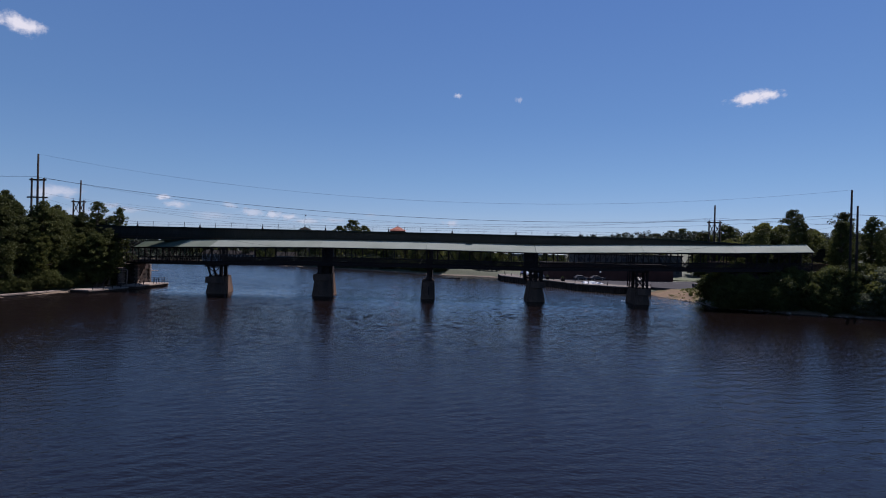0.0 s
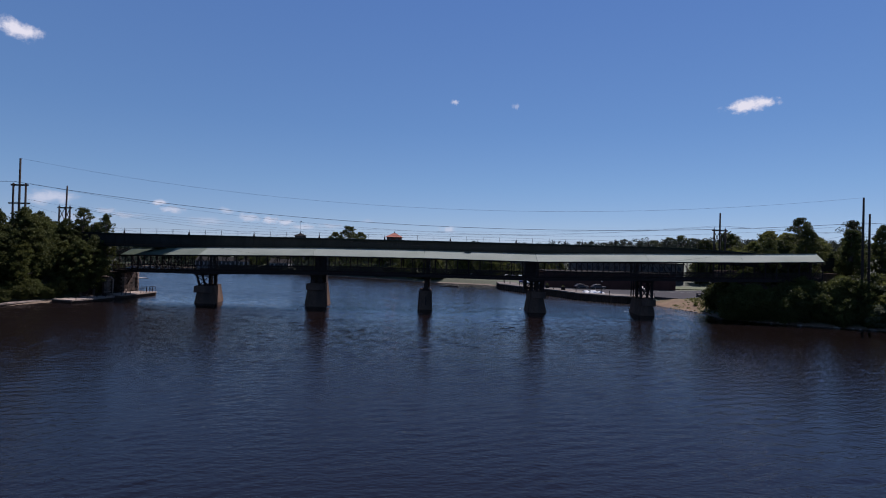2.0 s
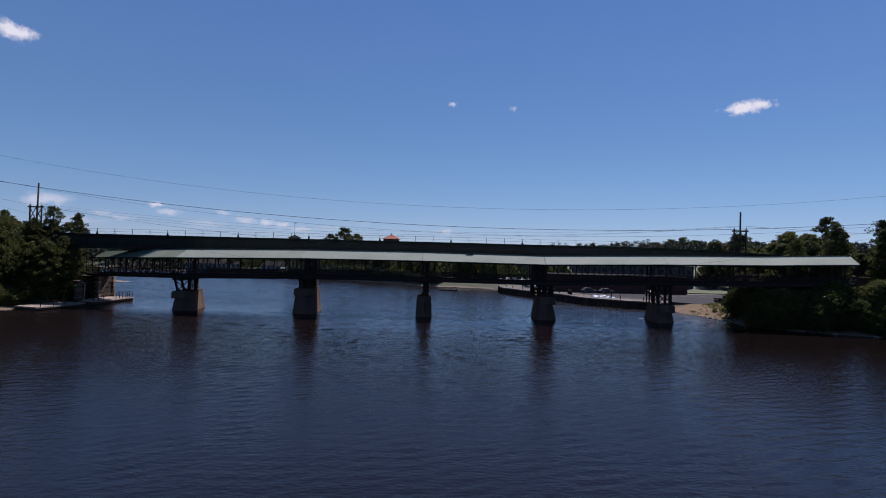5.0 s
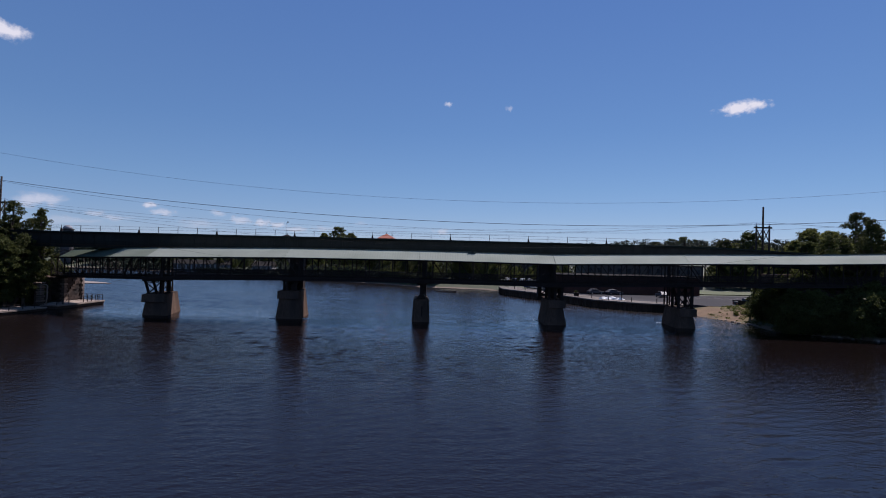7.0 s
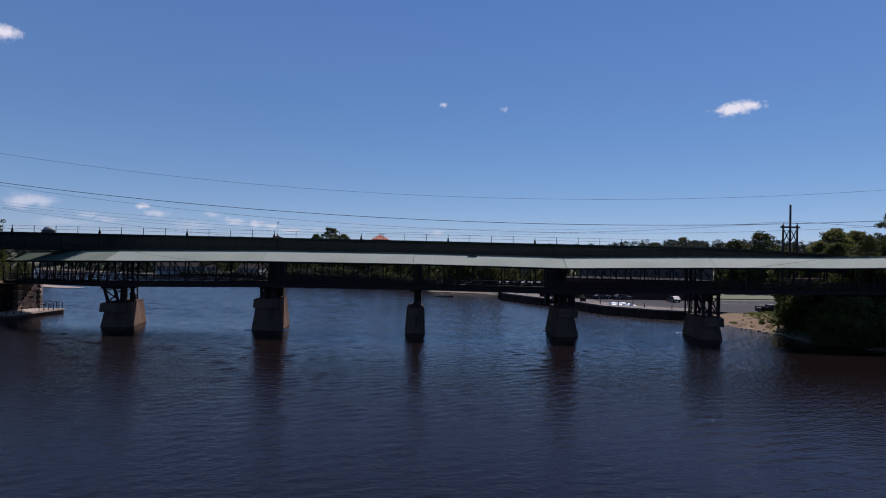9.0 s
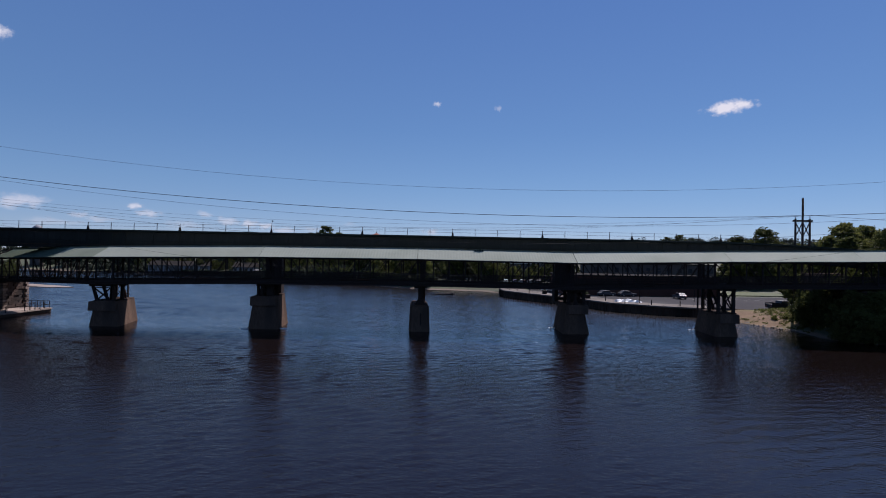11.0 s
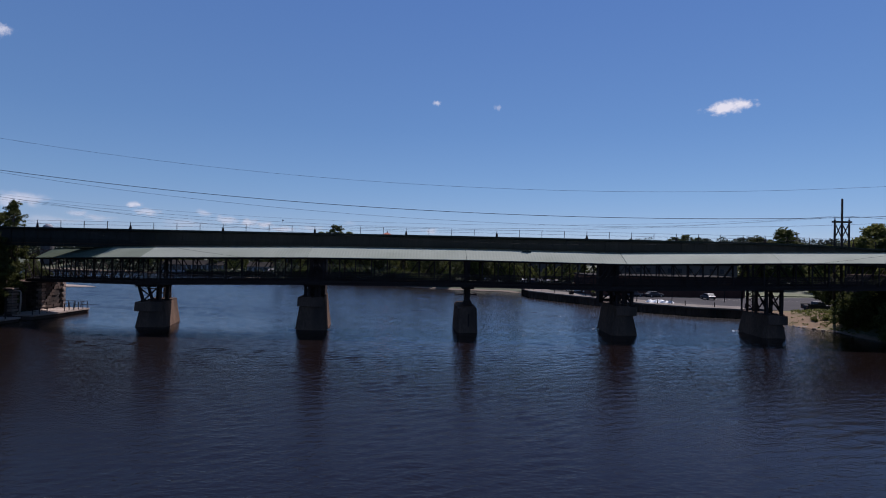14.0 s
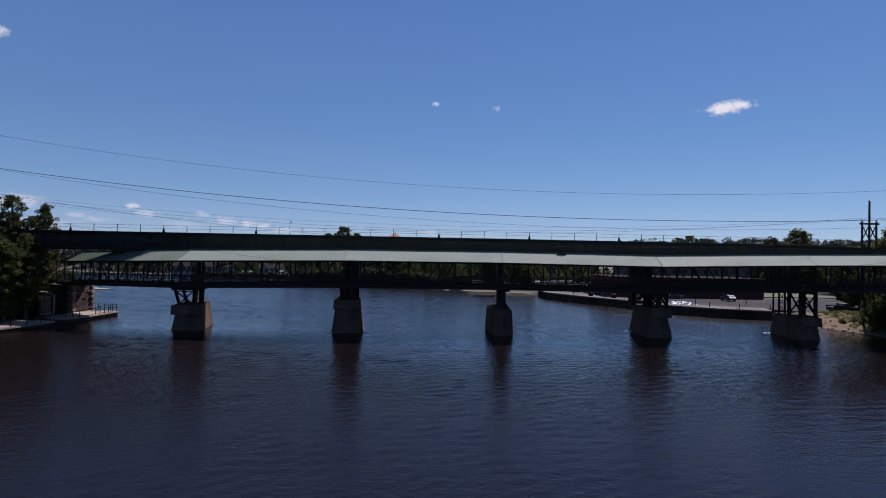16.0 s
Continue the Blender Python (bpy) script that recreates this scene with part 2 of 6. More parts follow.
def ground_material():
    """Grass and weeds, with bare sandy soil near the waterline and in patches."""
    m = bpy.data.materials.new("river_land")
    m.use_nodes = True
    n, l = m.node_tree.nodes, m.node_tree.links
    b = n["Principled BSDF"]
    b.inputs["Roughness"].default_value = 0.9
    co = n.new("ShaderNodeTexCoord")
    n1, n2 = n.new("ShaderNodeTexNoise"), n.new("ShaderNodeTexNoise")
    n1.inputs["Scale"].default_value, n1.inputs["Detail"].default_value = 0.12, 6
    n2.inputs["Scale"].default_value, n2.inputs["Detail"].default_value = 2.5, 5
    l.new(co.outputs["Object"], n1.inputs[0]); l.new(co.outputs["Object"], n2.inputs[0])
    g = n.new("ShaderNodeValToRGB")
    g.color_ramp.elements[0].position, g.color_ramp.elements[1].position = 0.3, 0.7
    g.color_ramp.elements[0].color, g.color_ramp.elements[1].color = (0.018, 0.026, 0.009, 1), (0.05, 0.055, 0.02, 1)
    l.new(n2.outputs[0], g.inputs[0])
    sd = n.new("ShaderNodeValToRGB")
    sd.color_ramp.elements[0].color, sd.color_ramp.elements[1].color = (0.07, 0.05, 0.032, 1), (0.16, 0.115, 0.075, 1)
    l.new(n2.outputs[0], sd.inputs[0])
    sx = n.new("ShaderNodeSeparateXYZ"); l.new(co.outputs["Object"], sx.inputs[0])
    jit = n.new("ShaderNodeMath"); jit.operation = "MULTIPLY_ADD"; jit.inputs[1].default_value = -0.8
    l.new(n1.outputs[0], jit.inputs[0]); l.new(sx.outputs[2], jit.inputs[2])
    mr = n.new("ShaderNodeMapRange"); mr.inputs[1].default_value, mr.inputs[2].default_value = -0.15, 0.1
    l.new(jit.outputs[0], mr.inputs[0])
    mx = n.new("ShaderNodeMixRGB")
    l.new(mr.outputs[0], mx.inputs[0]); l.new(sd.outputs[0], mx.inputs[1]); l.new(g.outputs[0], mx.inputs[2])
    l.new(mx.outputs[0], b.inputs["Base Color"])
    bp = n.new("ShaderNodeBump"); bp.inputs["Strength"].default_value, bp.inputs["Distance"].default_value = 0.6, 0.15
    l.new(n2.outputs[0], bp.inputs["Height"]); l.new(bp.outputs[0], b.inputs["Normal"])
    return m


M_SAND = material("dry_sand", (0.16, 0.108, 0.068), 0.95, vary=0.3, scale=0.4, fine=4, bump=0.5, spec=0.1, stain=(0.1, 0.09, 0.04))
M_WATER, M_LAND, M_CLOUD = water_material(), ground_material(), cloud_material()
M_STONE = material("pier_concrete", (0.1, 0.067, 0.05), 0.95, vary=0.45, scale=0.5, fine=5, bump=0.6, spec=0.03, stain=(0.055, 0.04, 0.032), streak=3)
M_CAP = material("pier_coping", (0.09, 0.061, 0.047), 0.95, vary=0.4, scale=0.7, fine=6, bump=0.6, spec=0.03, stain=(0.05, 0.038, 0.032), streak=2)
M_MASON = material("masonry_block", (0.058, 0.042, 0.035), 0.95, vary=0.4, scale=0.8, fine=5, bump=0.6, spec=0.08, per_object=0.3, stain=(0.035, 0.029, 0.026))
M_TRUSS = material("dark_steel", (0.03, 0.024, 0.023), 0.8, metal=0.0, vary=0.4, scale=0.8, fine=9, bump=0.1, spec=0.08, stain=(0.03, 0.019, 0.014))
M_GIRDER = material("green_girder_paint", (0.027, 0.029, 0.027), 0.75, vary=0.3, scale=0.25, fine=4, bump=0.06, stain=(0.017, 0.019, 0.018), streak=4, spec=0.1)
M_GDARK = material("girder_flange_paint", (0.019, 0.025, 0.023), 0.8, vary=0.3, scale=0.4, fine=5, bump=0.08, spec=0.08)
M_ROOF = material("light_roof_sheet", (0.268, 0.288, 0.236), 0.85, metal=0.0, vary=0.1, scale=0.2, fine=3, bump=0.04, spec=0.1, per_object=0.06, stain=(0.225, 0.245, 0.195), streak=1)
M_ROOFG = material("green_roof_sheet", (0.19, 0.21, 0.16), 0.85, vary=0.12, scale=0.25, fine=3, bump=0.03, spec=0.1, stain=(0.155, 0.175, 0.13))
# dull green, with the girder bridge's shadow deepened in the colour
M_ROOFSHADE = material("shadowed_green_roof_sheet", (0.085, 0.105, 0.075), 0.9, vary=0.25, scale=0.3, fine=3, bump=0.04, spec=0.05, stain=(0.06, 0.08, 0.06))
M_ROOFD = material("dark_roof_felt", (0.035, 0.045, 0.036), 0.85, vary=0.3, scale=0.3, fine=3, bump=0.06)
M_WOOD = material("creosoted_pole", (0.035, 0.028, 0.024), 0.9, vary=0.3, scale=1.0, fine=8, bump=0.3, streak=8, spec=0.1)
# stained stone, its base colour raised for corners that catch the sun
M_QUOIN = material("sunlit_weathered_quoin", (0.15, 0.115, 0.095), 0.95, vary=0.35, scale=0.8, fine=6, bump=0.5, spec=0.08, per_object=0.35, stain=(0.07, 0.055, 0.045))
M_DECK = material("dock_concrete", (0.25, 0.195, 0.16), 0.9, vary=0.2, scale=0.4, fine=5, bump=0.3, stain=(0.2, 0.16, 0.13), per_object=0.15)
M_WALK = material("promenade_concrete", (0.14, 0.122, 0.108), 0.95, vary=0.2, scale=0.2, fine=3, bump=0.1, spec=0.1, per_object=0.08, stain=(0.1, 0.085, 0.075))
M_SHEET = material("rusted_sheet_pile", (0.062, 0.042, 0.032), 0.9, vary=0.4, scale=0.5, fine=4, bump=0.4, spec=0.1, streak=4, stain=(0.03, 0.024, 0.02))
M_TAR = material("lot_asphalt", (0.042, 0.04, 0.043), 0.95, spec=0.05, vary=0.15, scale=0.1, fine=6, bump=0.2, stain=(0.06, 0.057, 0.057))
M_LAWN = material("mown_lawn", (0.06, 0.07, 0.026), 0.95, vary=0.3, scale=0.3, fine=5, bump=0.5)
M_BRICK = material("dark_red_brick", (0.085, 0.042, 0.034), 0.95, vary=0.3, scale=0.5, fine=8, bump=0.3, spec=0.05)
M_GREYW = material("grey_render", (0.075, 0.071, 0.07), 0.95, vary=0.15, scale=0.4, fine=6, bump=0.1, spec=0.05)
M_WHITE = material("white_paint", (0.7, 0.7, 0.68), 0.6, vary=0.06, scale=0.5, fine=6, bump=0.05)
M_PALE = material("pale_render", (0.24, 0.24, 0.255), 0.9, vary=0.12, scale=0.5, fine=6, bump=0.05, spec=0.1)
M_RED = material("red_tile_roof", (0.33, 0.1, 0.06), 0.8, vary=0.25, scale=0.8, fine=6, bump=0.2)
M_ROOFDK = material("bitumen_roof", (0.03, 0.027, 0.025), 0.97, vary=0.25, scale=0.4, fine=6, bump=0.15, spec=0.02)
M_WIRE = material("cable_steel", (0.025, 0.025, 0.027), 0.85, vary=0.1, bump=0, spec=0.1)
M_GLASSD = material("dark_window_glass", (0.03, 0.035, 0.045), 0.15, vary=0.1, bump=0, spec=0.6)
M_RUBBER = material("tyre_rubber", (0.02, 0.02, 0.02), 0.8, vary=0.2, bump=0.1)
M_CHROME = material("wheel_metal", (0.5, 0.5, 0.52), 0.35, metal=0.9, vary=0.1, bump=0)
M_ROCK = material("riprap_stone", (0.17, 0.145, 0.12), 0.9, vary=0.3, scale=0.8, fine=5, bump=0.5, per_object=0.25)
M_BARK = material("tree_bark", (0.085, 0.065, 0.05), 0.95, vary=0.35, scale=1.5, fine=8, bump=0.6, streak=5)
M_LEAF = foliage("leaves_mid_green", (0.028, 0.035, 0.011), (0.085, 0.095, 0.028), 0.38)
M_LEAFY = foliage("leaves_yellow_green", (0.045, 0.054, 0.015), (0.14, 0.145, 0.04), 0.5)
M_LEAFD = foliage("leaves_dark_green", (0.026, 0.031, 0.011), (0.08, 0.088, 0.026), 0.32)
M_LEAFP = foliage("leaves_grey_green", (0.07, 0.08, 0.045), (0.17, 0.185, 0.115), 0.4)
# distance haze is put into these leaf colours: duller and bluer
M_WOODS = foliage("hazed_woods_green", (0.026, 0.034, 0.024), (0.052, 0.062, 0.04), 0.15)


# ---------------------------------------------------------------- mesh helpers
class Geo:
    """Collects vertices and faces of one mesh, in world metres."""

    def __init__(self):
        self.v, self.f = [], []

    def add(self, vs, fs):
        o = len(self.v)
        self.v += [tuple(p) for p in vs]
        self.f += [tuple(i + o for i in f) for f in fs]
        return self

    def box(self, x0, x1, y0, y1, z0, z1):
        return self.prism([(x0, y0), (x1, y0), (x1, y1), (x0, y1)], z0, z1)

    def prism(self, poly, z0, z1, top=None):
        """A plan polygon (anticlockwise) from z0 to z1; top: another outline for the upper face."""
        n = len(poly)
        top = top or poly
        vs = [(x, y, z0) for x, y in poly] + [(x, y, z1) for x, y in top]
        fs = [tuple(range(n - 1, -1, -1)), tuple(range(n, 2 * n))] + [(i, (i + 1) % n, n + (i + 1) % n, n + i) for i in range(n)]
        return self.add(vs, fs)

    def beam(self, p0, p1, w, h):
        """A bar of width w and height h between two points."""
        p0, p1 = Vector(p0), Vector(p1)
        d = (p1 - p0).normalized()
        up = Vector((0, 0, 1)) if abs(d.z) < 0.95 else Vector((0, 1, 0))
        s = d.cross(up).normalized() * (w / 2)
        u = s.cross(d).normalized() * (h / 2)
        vs = [p + a * s + b * u for p in (p0, p1) for a, b in ((-1, -1), (1, -1), (1, 1), (-1, 1))]
        return self.add(vs, [(0, 1, 2, 3), (7, 6, 5, 4), (0, 4, 5, 1), (1, 5, 6, 2), (2, 6, 7, 3), (3, 7, 4, 0)])

    def tube(self, pts, radii, sides=8):
        """A tapered, bent round bar through points."""
        ring = []
        pts = [Vector(p) for p in pts]
        for i, p in enumerate(pts):
            d = (pts[min(i + 1, len(pts) - 1)] - pts[max(i - 1, 0)]).normalized()
            a = d.cross(Vector((0.3, 1, 0.1)) if abs(d.y) < 0.9 else Vector((1, 0, 0.2))).normalized()
            b = d.cross(a)
            ring.append([p + radii[i] * (math.cos(t) * a + math.sin(t) * b) for t in (2 * math.pi * k / sides for k in range(sides))])
        vs = [q for r in ring for q in r]
        fs = [(i * sides + k, i * sides + (k + 1) % sides, (i + 1) * sides + (k + 1) % sides, (i + 1) * sides + k) for i in range(len(pts) - 1) for k in range(sides)]
        fs += [tuple(range(sides - 1, -1, -1)), tuple((len(pts) - 1) * sides + k for k in range(sides))]
        return self.add(vs, fs)

    def mesh(self, name, mat, offset=(0, 0, 0), smooth=False, bevel=0.0):
        me = bpy.data.meshes.new(name)
        ox, oy, oz = offset
        me.from_pydata([(x - ox, y - oy, z - oz) for x, y, z in self.v], [], self.f)
        bm = bmesh.new()
        bm.from_mesh(me)
        bmesh.ops.recalc_face_normals(bm, faces=bm.faces)
        if bevel:
            bmesh.ops.bevel(bm, geom=[e for e in bm.edges], offset=bevel, segments=1, affect="EDGES")
        bm.to_mesh(me)
        bm.free()
        if smooth:
            me.polygons.foreach_set("use_smooth", [True] * len(me.polygons))
        me.materials.append(mat)
        return me


def root_of(ob):
    while ob.parent:
        ob = ob.parent
    return ob


def thing(name, loc, label, category, group="", kind=""):
    ob = new(name)
    ob.empty_display_size = 0.2
    ob.location = loc
    return tagged(ob, label, category, group, kind)


def part(name, geo, mat, parent, label="", smooth=False, bevel=0.0):
    """One mesh under a thing or a part; geo is in world metres, or local ones for a thing at the origin."""
    ob = new(name, geo.mesh(name, mat, root_of(parent).location, smooth, bevel))
    ob.parent = parent
    if label:
        ob["label"] = label
    return ob


def solo(name, geo, mat, label, category, group="", kind="", smooth=False, bevel=0.0):
    return tagged(new(name, geo.mesh(name, mat, (0, 0, 0), smooth, bevel)), label, category, group, kind)


def h_section():
    """A unit rolled-steel bar along z, one metre long and wide, to be scaled."""
    g = Geo()
    a, t, w = 0.5, 0.22, 0.2
    out = [(-a, -a), (a, -a), (a, -a + t), (w / 2, -a + t), (w / 2, a - t), (a, a - t), (a, a), (-a, a), (-a, a - t), (-w / 2, a - t), (-w / 2, -a + t), (-a, -a + t)]
    return g.prism(out, 0, 1)


H_MESH = {}


def bar(name, p0, p1, w, d, mat, parent, label=""):
    """A rolled steel bar of its own between two points, sharing one section mesh."""
    if mat.name not in H_MESH:
        H_MESH[mat.name] = h_section().mesh("rolled_bar", mat)
    ob = new(name, H_MESH[mat.name])
    ob.parent = parent
    base = root_of(parent).location
    p0, p1 = Vector(p0) - base, Vector(p1) - base
    q = (p1 - p0).to_track_quat("Z", "Y")
    ob.matrix_basis = Matrix.LocRotScale(p0, q, (w, d, (p1 - p0).length))
    if label:
        ob["label"] = label
    return ob


# ---------------------------------------------------------------- land and river
SHORE = [(100, -900), (104, -120), (100, -28), (84, -15.5), (69, -9.3), (60, -2.5), (61, 8), (58.5, 18), (57, 26.5),
         (48.5, 29.5), (40.6, 36), (36, 48), (28, 61), (22.6, 72), (22.6, 84), (20, 93), (8, 97), (-6, 103), (-22, 117), (-50, 132),
         (-100, 164), (-150, 190), (-300, 235), (-900, 330), (-900, 250), (-300, 150), (-160, 104), (-124, 88), (-114, 80), (-111, 70),
         (-104, 45), (-85, 25), (-69.6, 17), (-69.5, 3), (-72.5, -6), (-76, -20), (-88, -70), (-100, -150), (-104, -900)]


def shore_distance(px, py):
    """Metres from the waterline: positive on land, negative in the river."""
    inside = np.zeros(px.shape, bool)
    best = np.full(px.shape, 1e9)
    for (x0, y0), (x1, y1) in zip(SHORE, SHORE[1:] + SHORE[:1]):
        dx, dy = x1 - x0, y1 - y0
        t = np.clip(((px - x0) * dx + (py - y0) * dy) / (dx * dx + dy * dy), 0, 1)
        best = np.minimum(best, np.hypot(px - x0 - t * dx, py - y0 - t * dy))
        if dy:
            inside ^= ((y0 > py) != (y1 > py)) & (px < (py - y0) * dx / dy + x0)
    return np.where(inside, -best, best)


def land_height(px, py):
    d = shore_distance(px, py)
    lot = (px > 14) & (py > 22)                       # quay, lot and lawn
    z = np.where(lot, np.clip(0.32 * d, -3, 1.7), np.clip(0.3 * d, -3, 2.2))
    wall = lot & (px < 57) & (py < 90)
    z = np.where(wall, np.clip(1.3 * (d - 0.8), -3, 1.7), z)
    left = (px < -60) & (py < 60)
    z = np.where(left & (d > 2.5), np.clip(1.0 + 1.1 * (d - 2.5), 0, 5.0), z)
    right = (px > 60) & (py < 20)
    blend = np.clip((11 - py) / 7, 0, 1)
    z = np.where(right & (d > 0), z + blend * (np.clip(0.55 * d, 0, 6.5) - z), z)
    far = np.clip((d - 60) / 300, 0, 1)
    rise = np.clip((px - 20) / 160, 0, 1) * np.clip((py - 120) / 200, 0, 1)
    z = z + far * (5 + 9 * rise + 3 * np.sin(px * 0.006 + 1) * np.cos(py * 0.005))
    rough = 0.12 * np.sin(px * 0.9 + 1.7 * np.sin(py * 0.43)) * np.cos(py * 0.8 + np.sin(px * 0.37))
    return np.where((d > 0.5) & ~(lot & (d > 1)), z + rough, z)


def height_at(x, y):
    return float(land_height(np.array([float(x)]), np.array([float(y)]))[0])


def make_land():
    fine_x = np.arange(-120, 121, 1.5)
    fine_y = np.arange(-66, 141, 1.5)
    out_hi = np.cumsum(1.6 * 1.28 ** np.arange(24))
    xs = np.concatenate([(fine_x[0] - out_hi)[::-1], fine_x, fine_x[-1] + out_hi])
    ys = np.concatenate([(fine_y[0] - out_hi)[::-1], fine_y, fine_y[-1] + out_hi])
    gx, gy = np.meshgrid(xs, ys)
    gz = land_height(gx, gy)
    nx, ny = len(xs), len(ys)
    me = bpy.data.meshes.new("ground")
    idx = np.arange(nx * ny).reshape(ny, nx)
    quads = np.stack([idx[:-1, :-1], idx[:-1, 1:], idx[1:, 1:], idx[1:, :-1]], -1).reshape(-1, 4)
    me.from_pydata(np.stack([gx, gy, gz], -1).reshape(-1, 3).tolist(), [], quads.tolist())
    me.polygons.foreach_set("use_smooth", [True] * len(me.polygons))
    me.materials.append(M_LAND)
    tagged(new("ground", me), "grassy river land with sandy soil at the waterline", "ground", kind="structure")


make_land()


def make_water():
    """The river's surface: wind ripples as a real relief, livelier by the bridge and on one side, flat far off."""
    fx = np.arange(-112, 112.1, 0.45)
    fy = np.concatenate([np.arange(-113, 30, 0.36), np.arange(30, 128, 0.9)])
    out = np.cumsum(0.8 * 1.42 ** np.arange(21))
    xs = np.concatenate([(fx[0] - out)[::-1], fx, fx[-1] + out])
    ys = np.concatenate([(fy[0] - out)[::-1], fy, fy[-1] + out])
    gx, gy = np.meshgrid(xs, ys)
    nr = np.random.default_rng(9)

    def train(count, lo, hi, slope):
        """Crossing wave trains of random length and heading."""
        s = np.zeros_like(gx)
        for k in range(count):
            wave = lo * (hi / lo) ** nr.random()
            a = radians(90 + (nr.normal(32, 12) if k % 3 else nr.normal(2, 20)))
            q = 2 * math.pi / wave
            s += slope * wave / (2 * math.pi) * np.sin(q * (gx * math.cos(a) + gy * math.sin(a)) + nr.uniform(0, 6.283) + 1.2 * np.sin(gx * 0.07 + k) * np.cos(gy * 0.09 - k))
        return s

    z = np.where(gy < 30, train(64, 0.85, 1.45, 0.0155) + train(8, 3, 6, 0.003), train(30, 2.0, 3.0, 0.022))
    patch = np.sin(gx * 0.055 + 1.3 * np.sin(gy * 0.047)) * np.cos(gy * 0.08 - 0.9 * np.sin(gx * 0.036)) + 0.6 * np.sin(gx * 0.13 + gy * 0.11)
    seam = np.exp(-((gx - 17 - 0.26 * (-27 - gy) - 1.5 * np.sin(gy * 0.1)) / 4.5) ** 2) * np.clip((-8 - gy) / 15, 0, 1)   # a livelier strip where currents meet
    streak = np.sin(0.62 * gy + 1.6 * np.sin(gx * 0.045 + 0.03 * gy) + 0.012 * gx * np.sin(gy * 0.08)) * np.clip((gy + 14) / 14, 0, 1)   # long current lines by the piers
    shear = np.exp(-((gy - 1.5 - 2.0 * np.sin(gx * 0.06)) / 3.5) ** 2)   # a smooth seam just below the piers
    z *= 0.95 + 0.16 * patch + 0.25 * seam + 0.2 * streak + 0.25 * np.exp(-((gy + 14) / 8) ** 2) - 0.3 * np.clip((gy + 10) / 8, 0, 1) - 0.1 * shear
    z += seam * train(12, 1.5, 2.4, 0.024)
    fade = np.clip((112 - np.abs(gx)) / 12, 0, 1) * np.clip((126 - gy) / 10, 0, 1) * np.clip((gy + 113) / 6, 0, 1)
    z *= fade
    nx, ny = len(xs), len(ys)
    idx = np.arange(nx * ny).reshape(ny, nx)
    quads = np.stack([idx[:-1, :-1], idx[:-1, 1:], idx[1:, 1:], idx[1:, :-1]], -1).reshape(-1, 4)
    me = bpy.data.meshes.new("water")
    me.from_pydata(np.stack([gx, gy, z], -1).reshape(-1, 3).tolist(), [], quads.tolist())
    me.polygons.foreach_set("use_smooth", [True] * len(me.polygons))
    me.materials.append(M_WATER)
    tagged(new("water", me), "wide dark river rippled by wind and current", "river", kind="structure")


make_water()


def make_sand_bank():
    """Bare sand sloping from the lot to the water, with a ragged edge."""
    g, n = Geo(), 0.75
    keep = {}
    for i in range(20):
        for j in range(32):
            x, y = 54 + n * i, 5 + n * j
            r = math.hypot((x + n / 2 - 61) / 6.2, (y + n / 2 - 18.5) / 11) + 0.22 * noise.noise((x * 0.35, y * 0.35, 0))
            if r < 1:
                for k in ((i, j), (i + 1, j), (i + 1, j + 1), (i, j + 1)):
                    if k not in keep:
                        keep[k] = len(g.v)
                        px, py = 54 + n * k[0], 5 + n * k[1]
                        g.v.append((px, py, height_at(px, py) + 0.07))
                g.f.append(tuple(keep[k] for k in ((i, j), (i + 1, j), (i + 1, j + 1), (i, j + 1))))
    solo("sand_bank", g, M_SAND, "bare tan sand slope between lot and water", "sand", kind="structure", smooth=True)


make_sand_bank()
# quay wall, promenade slabs, lot and lawn beyond the bridge
QUAY = [(57, 26.5), (48.5, 29.5), (40.6, 36), (36, 48), (28, 61), (22.6, 72), (22.6, 84)]


def offset_line(line, d):
    """The plan line moved d metres to its right."""
    out = []
    for i, p in enumerate(line):
        a, b = Vector(line[max(i - 1, 0)]), Vector(line[min(i + 1, len(line) - 1)])
        t = (b - a).normalized()
        out.append((p[0] + t.y * d, p[1] - t.x * d))
    return out


def along(line, step):
    """Points at even steps along a plan line, with the direction there."""
    res, rest = [], 0.0
    for (x0, y0), (x1, y1) in zip(line, line[1:]):
        n = math.hypot(x1 - x0, y1 - y0)
        s = rest
        while s < n:
            res.append((x0 + (x1 - x0) * s / n, y0 + (y1 - y0) * s / n, math.atan2(y1 - y0, x1 - x0)))
            s += step
        rest = s - n
    return res


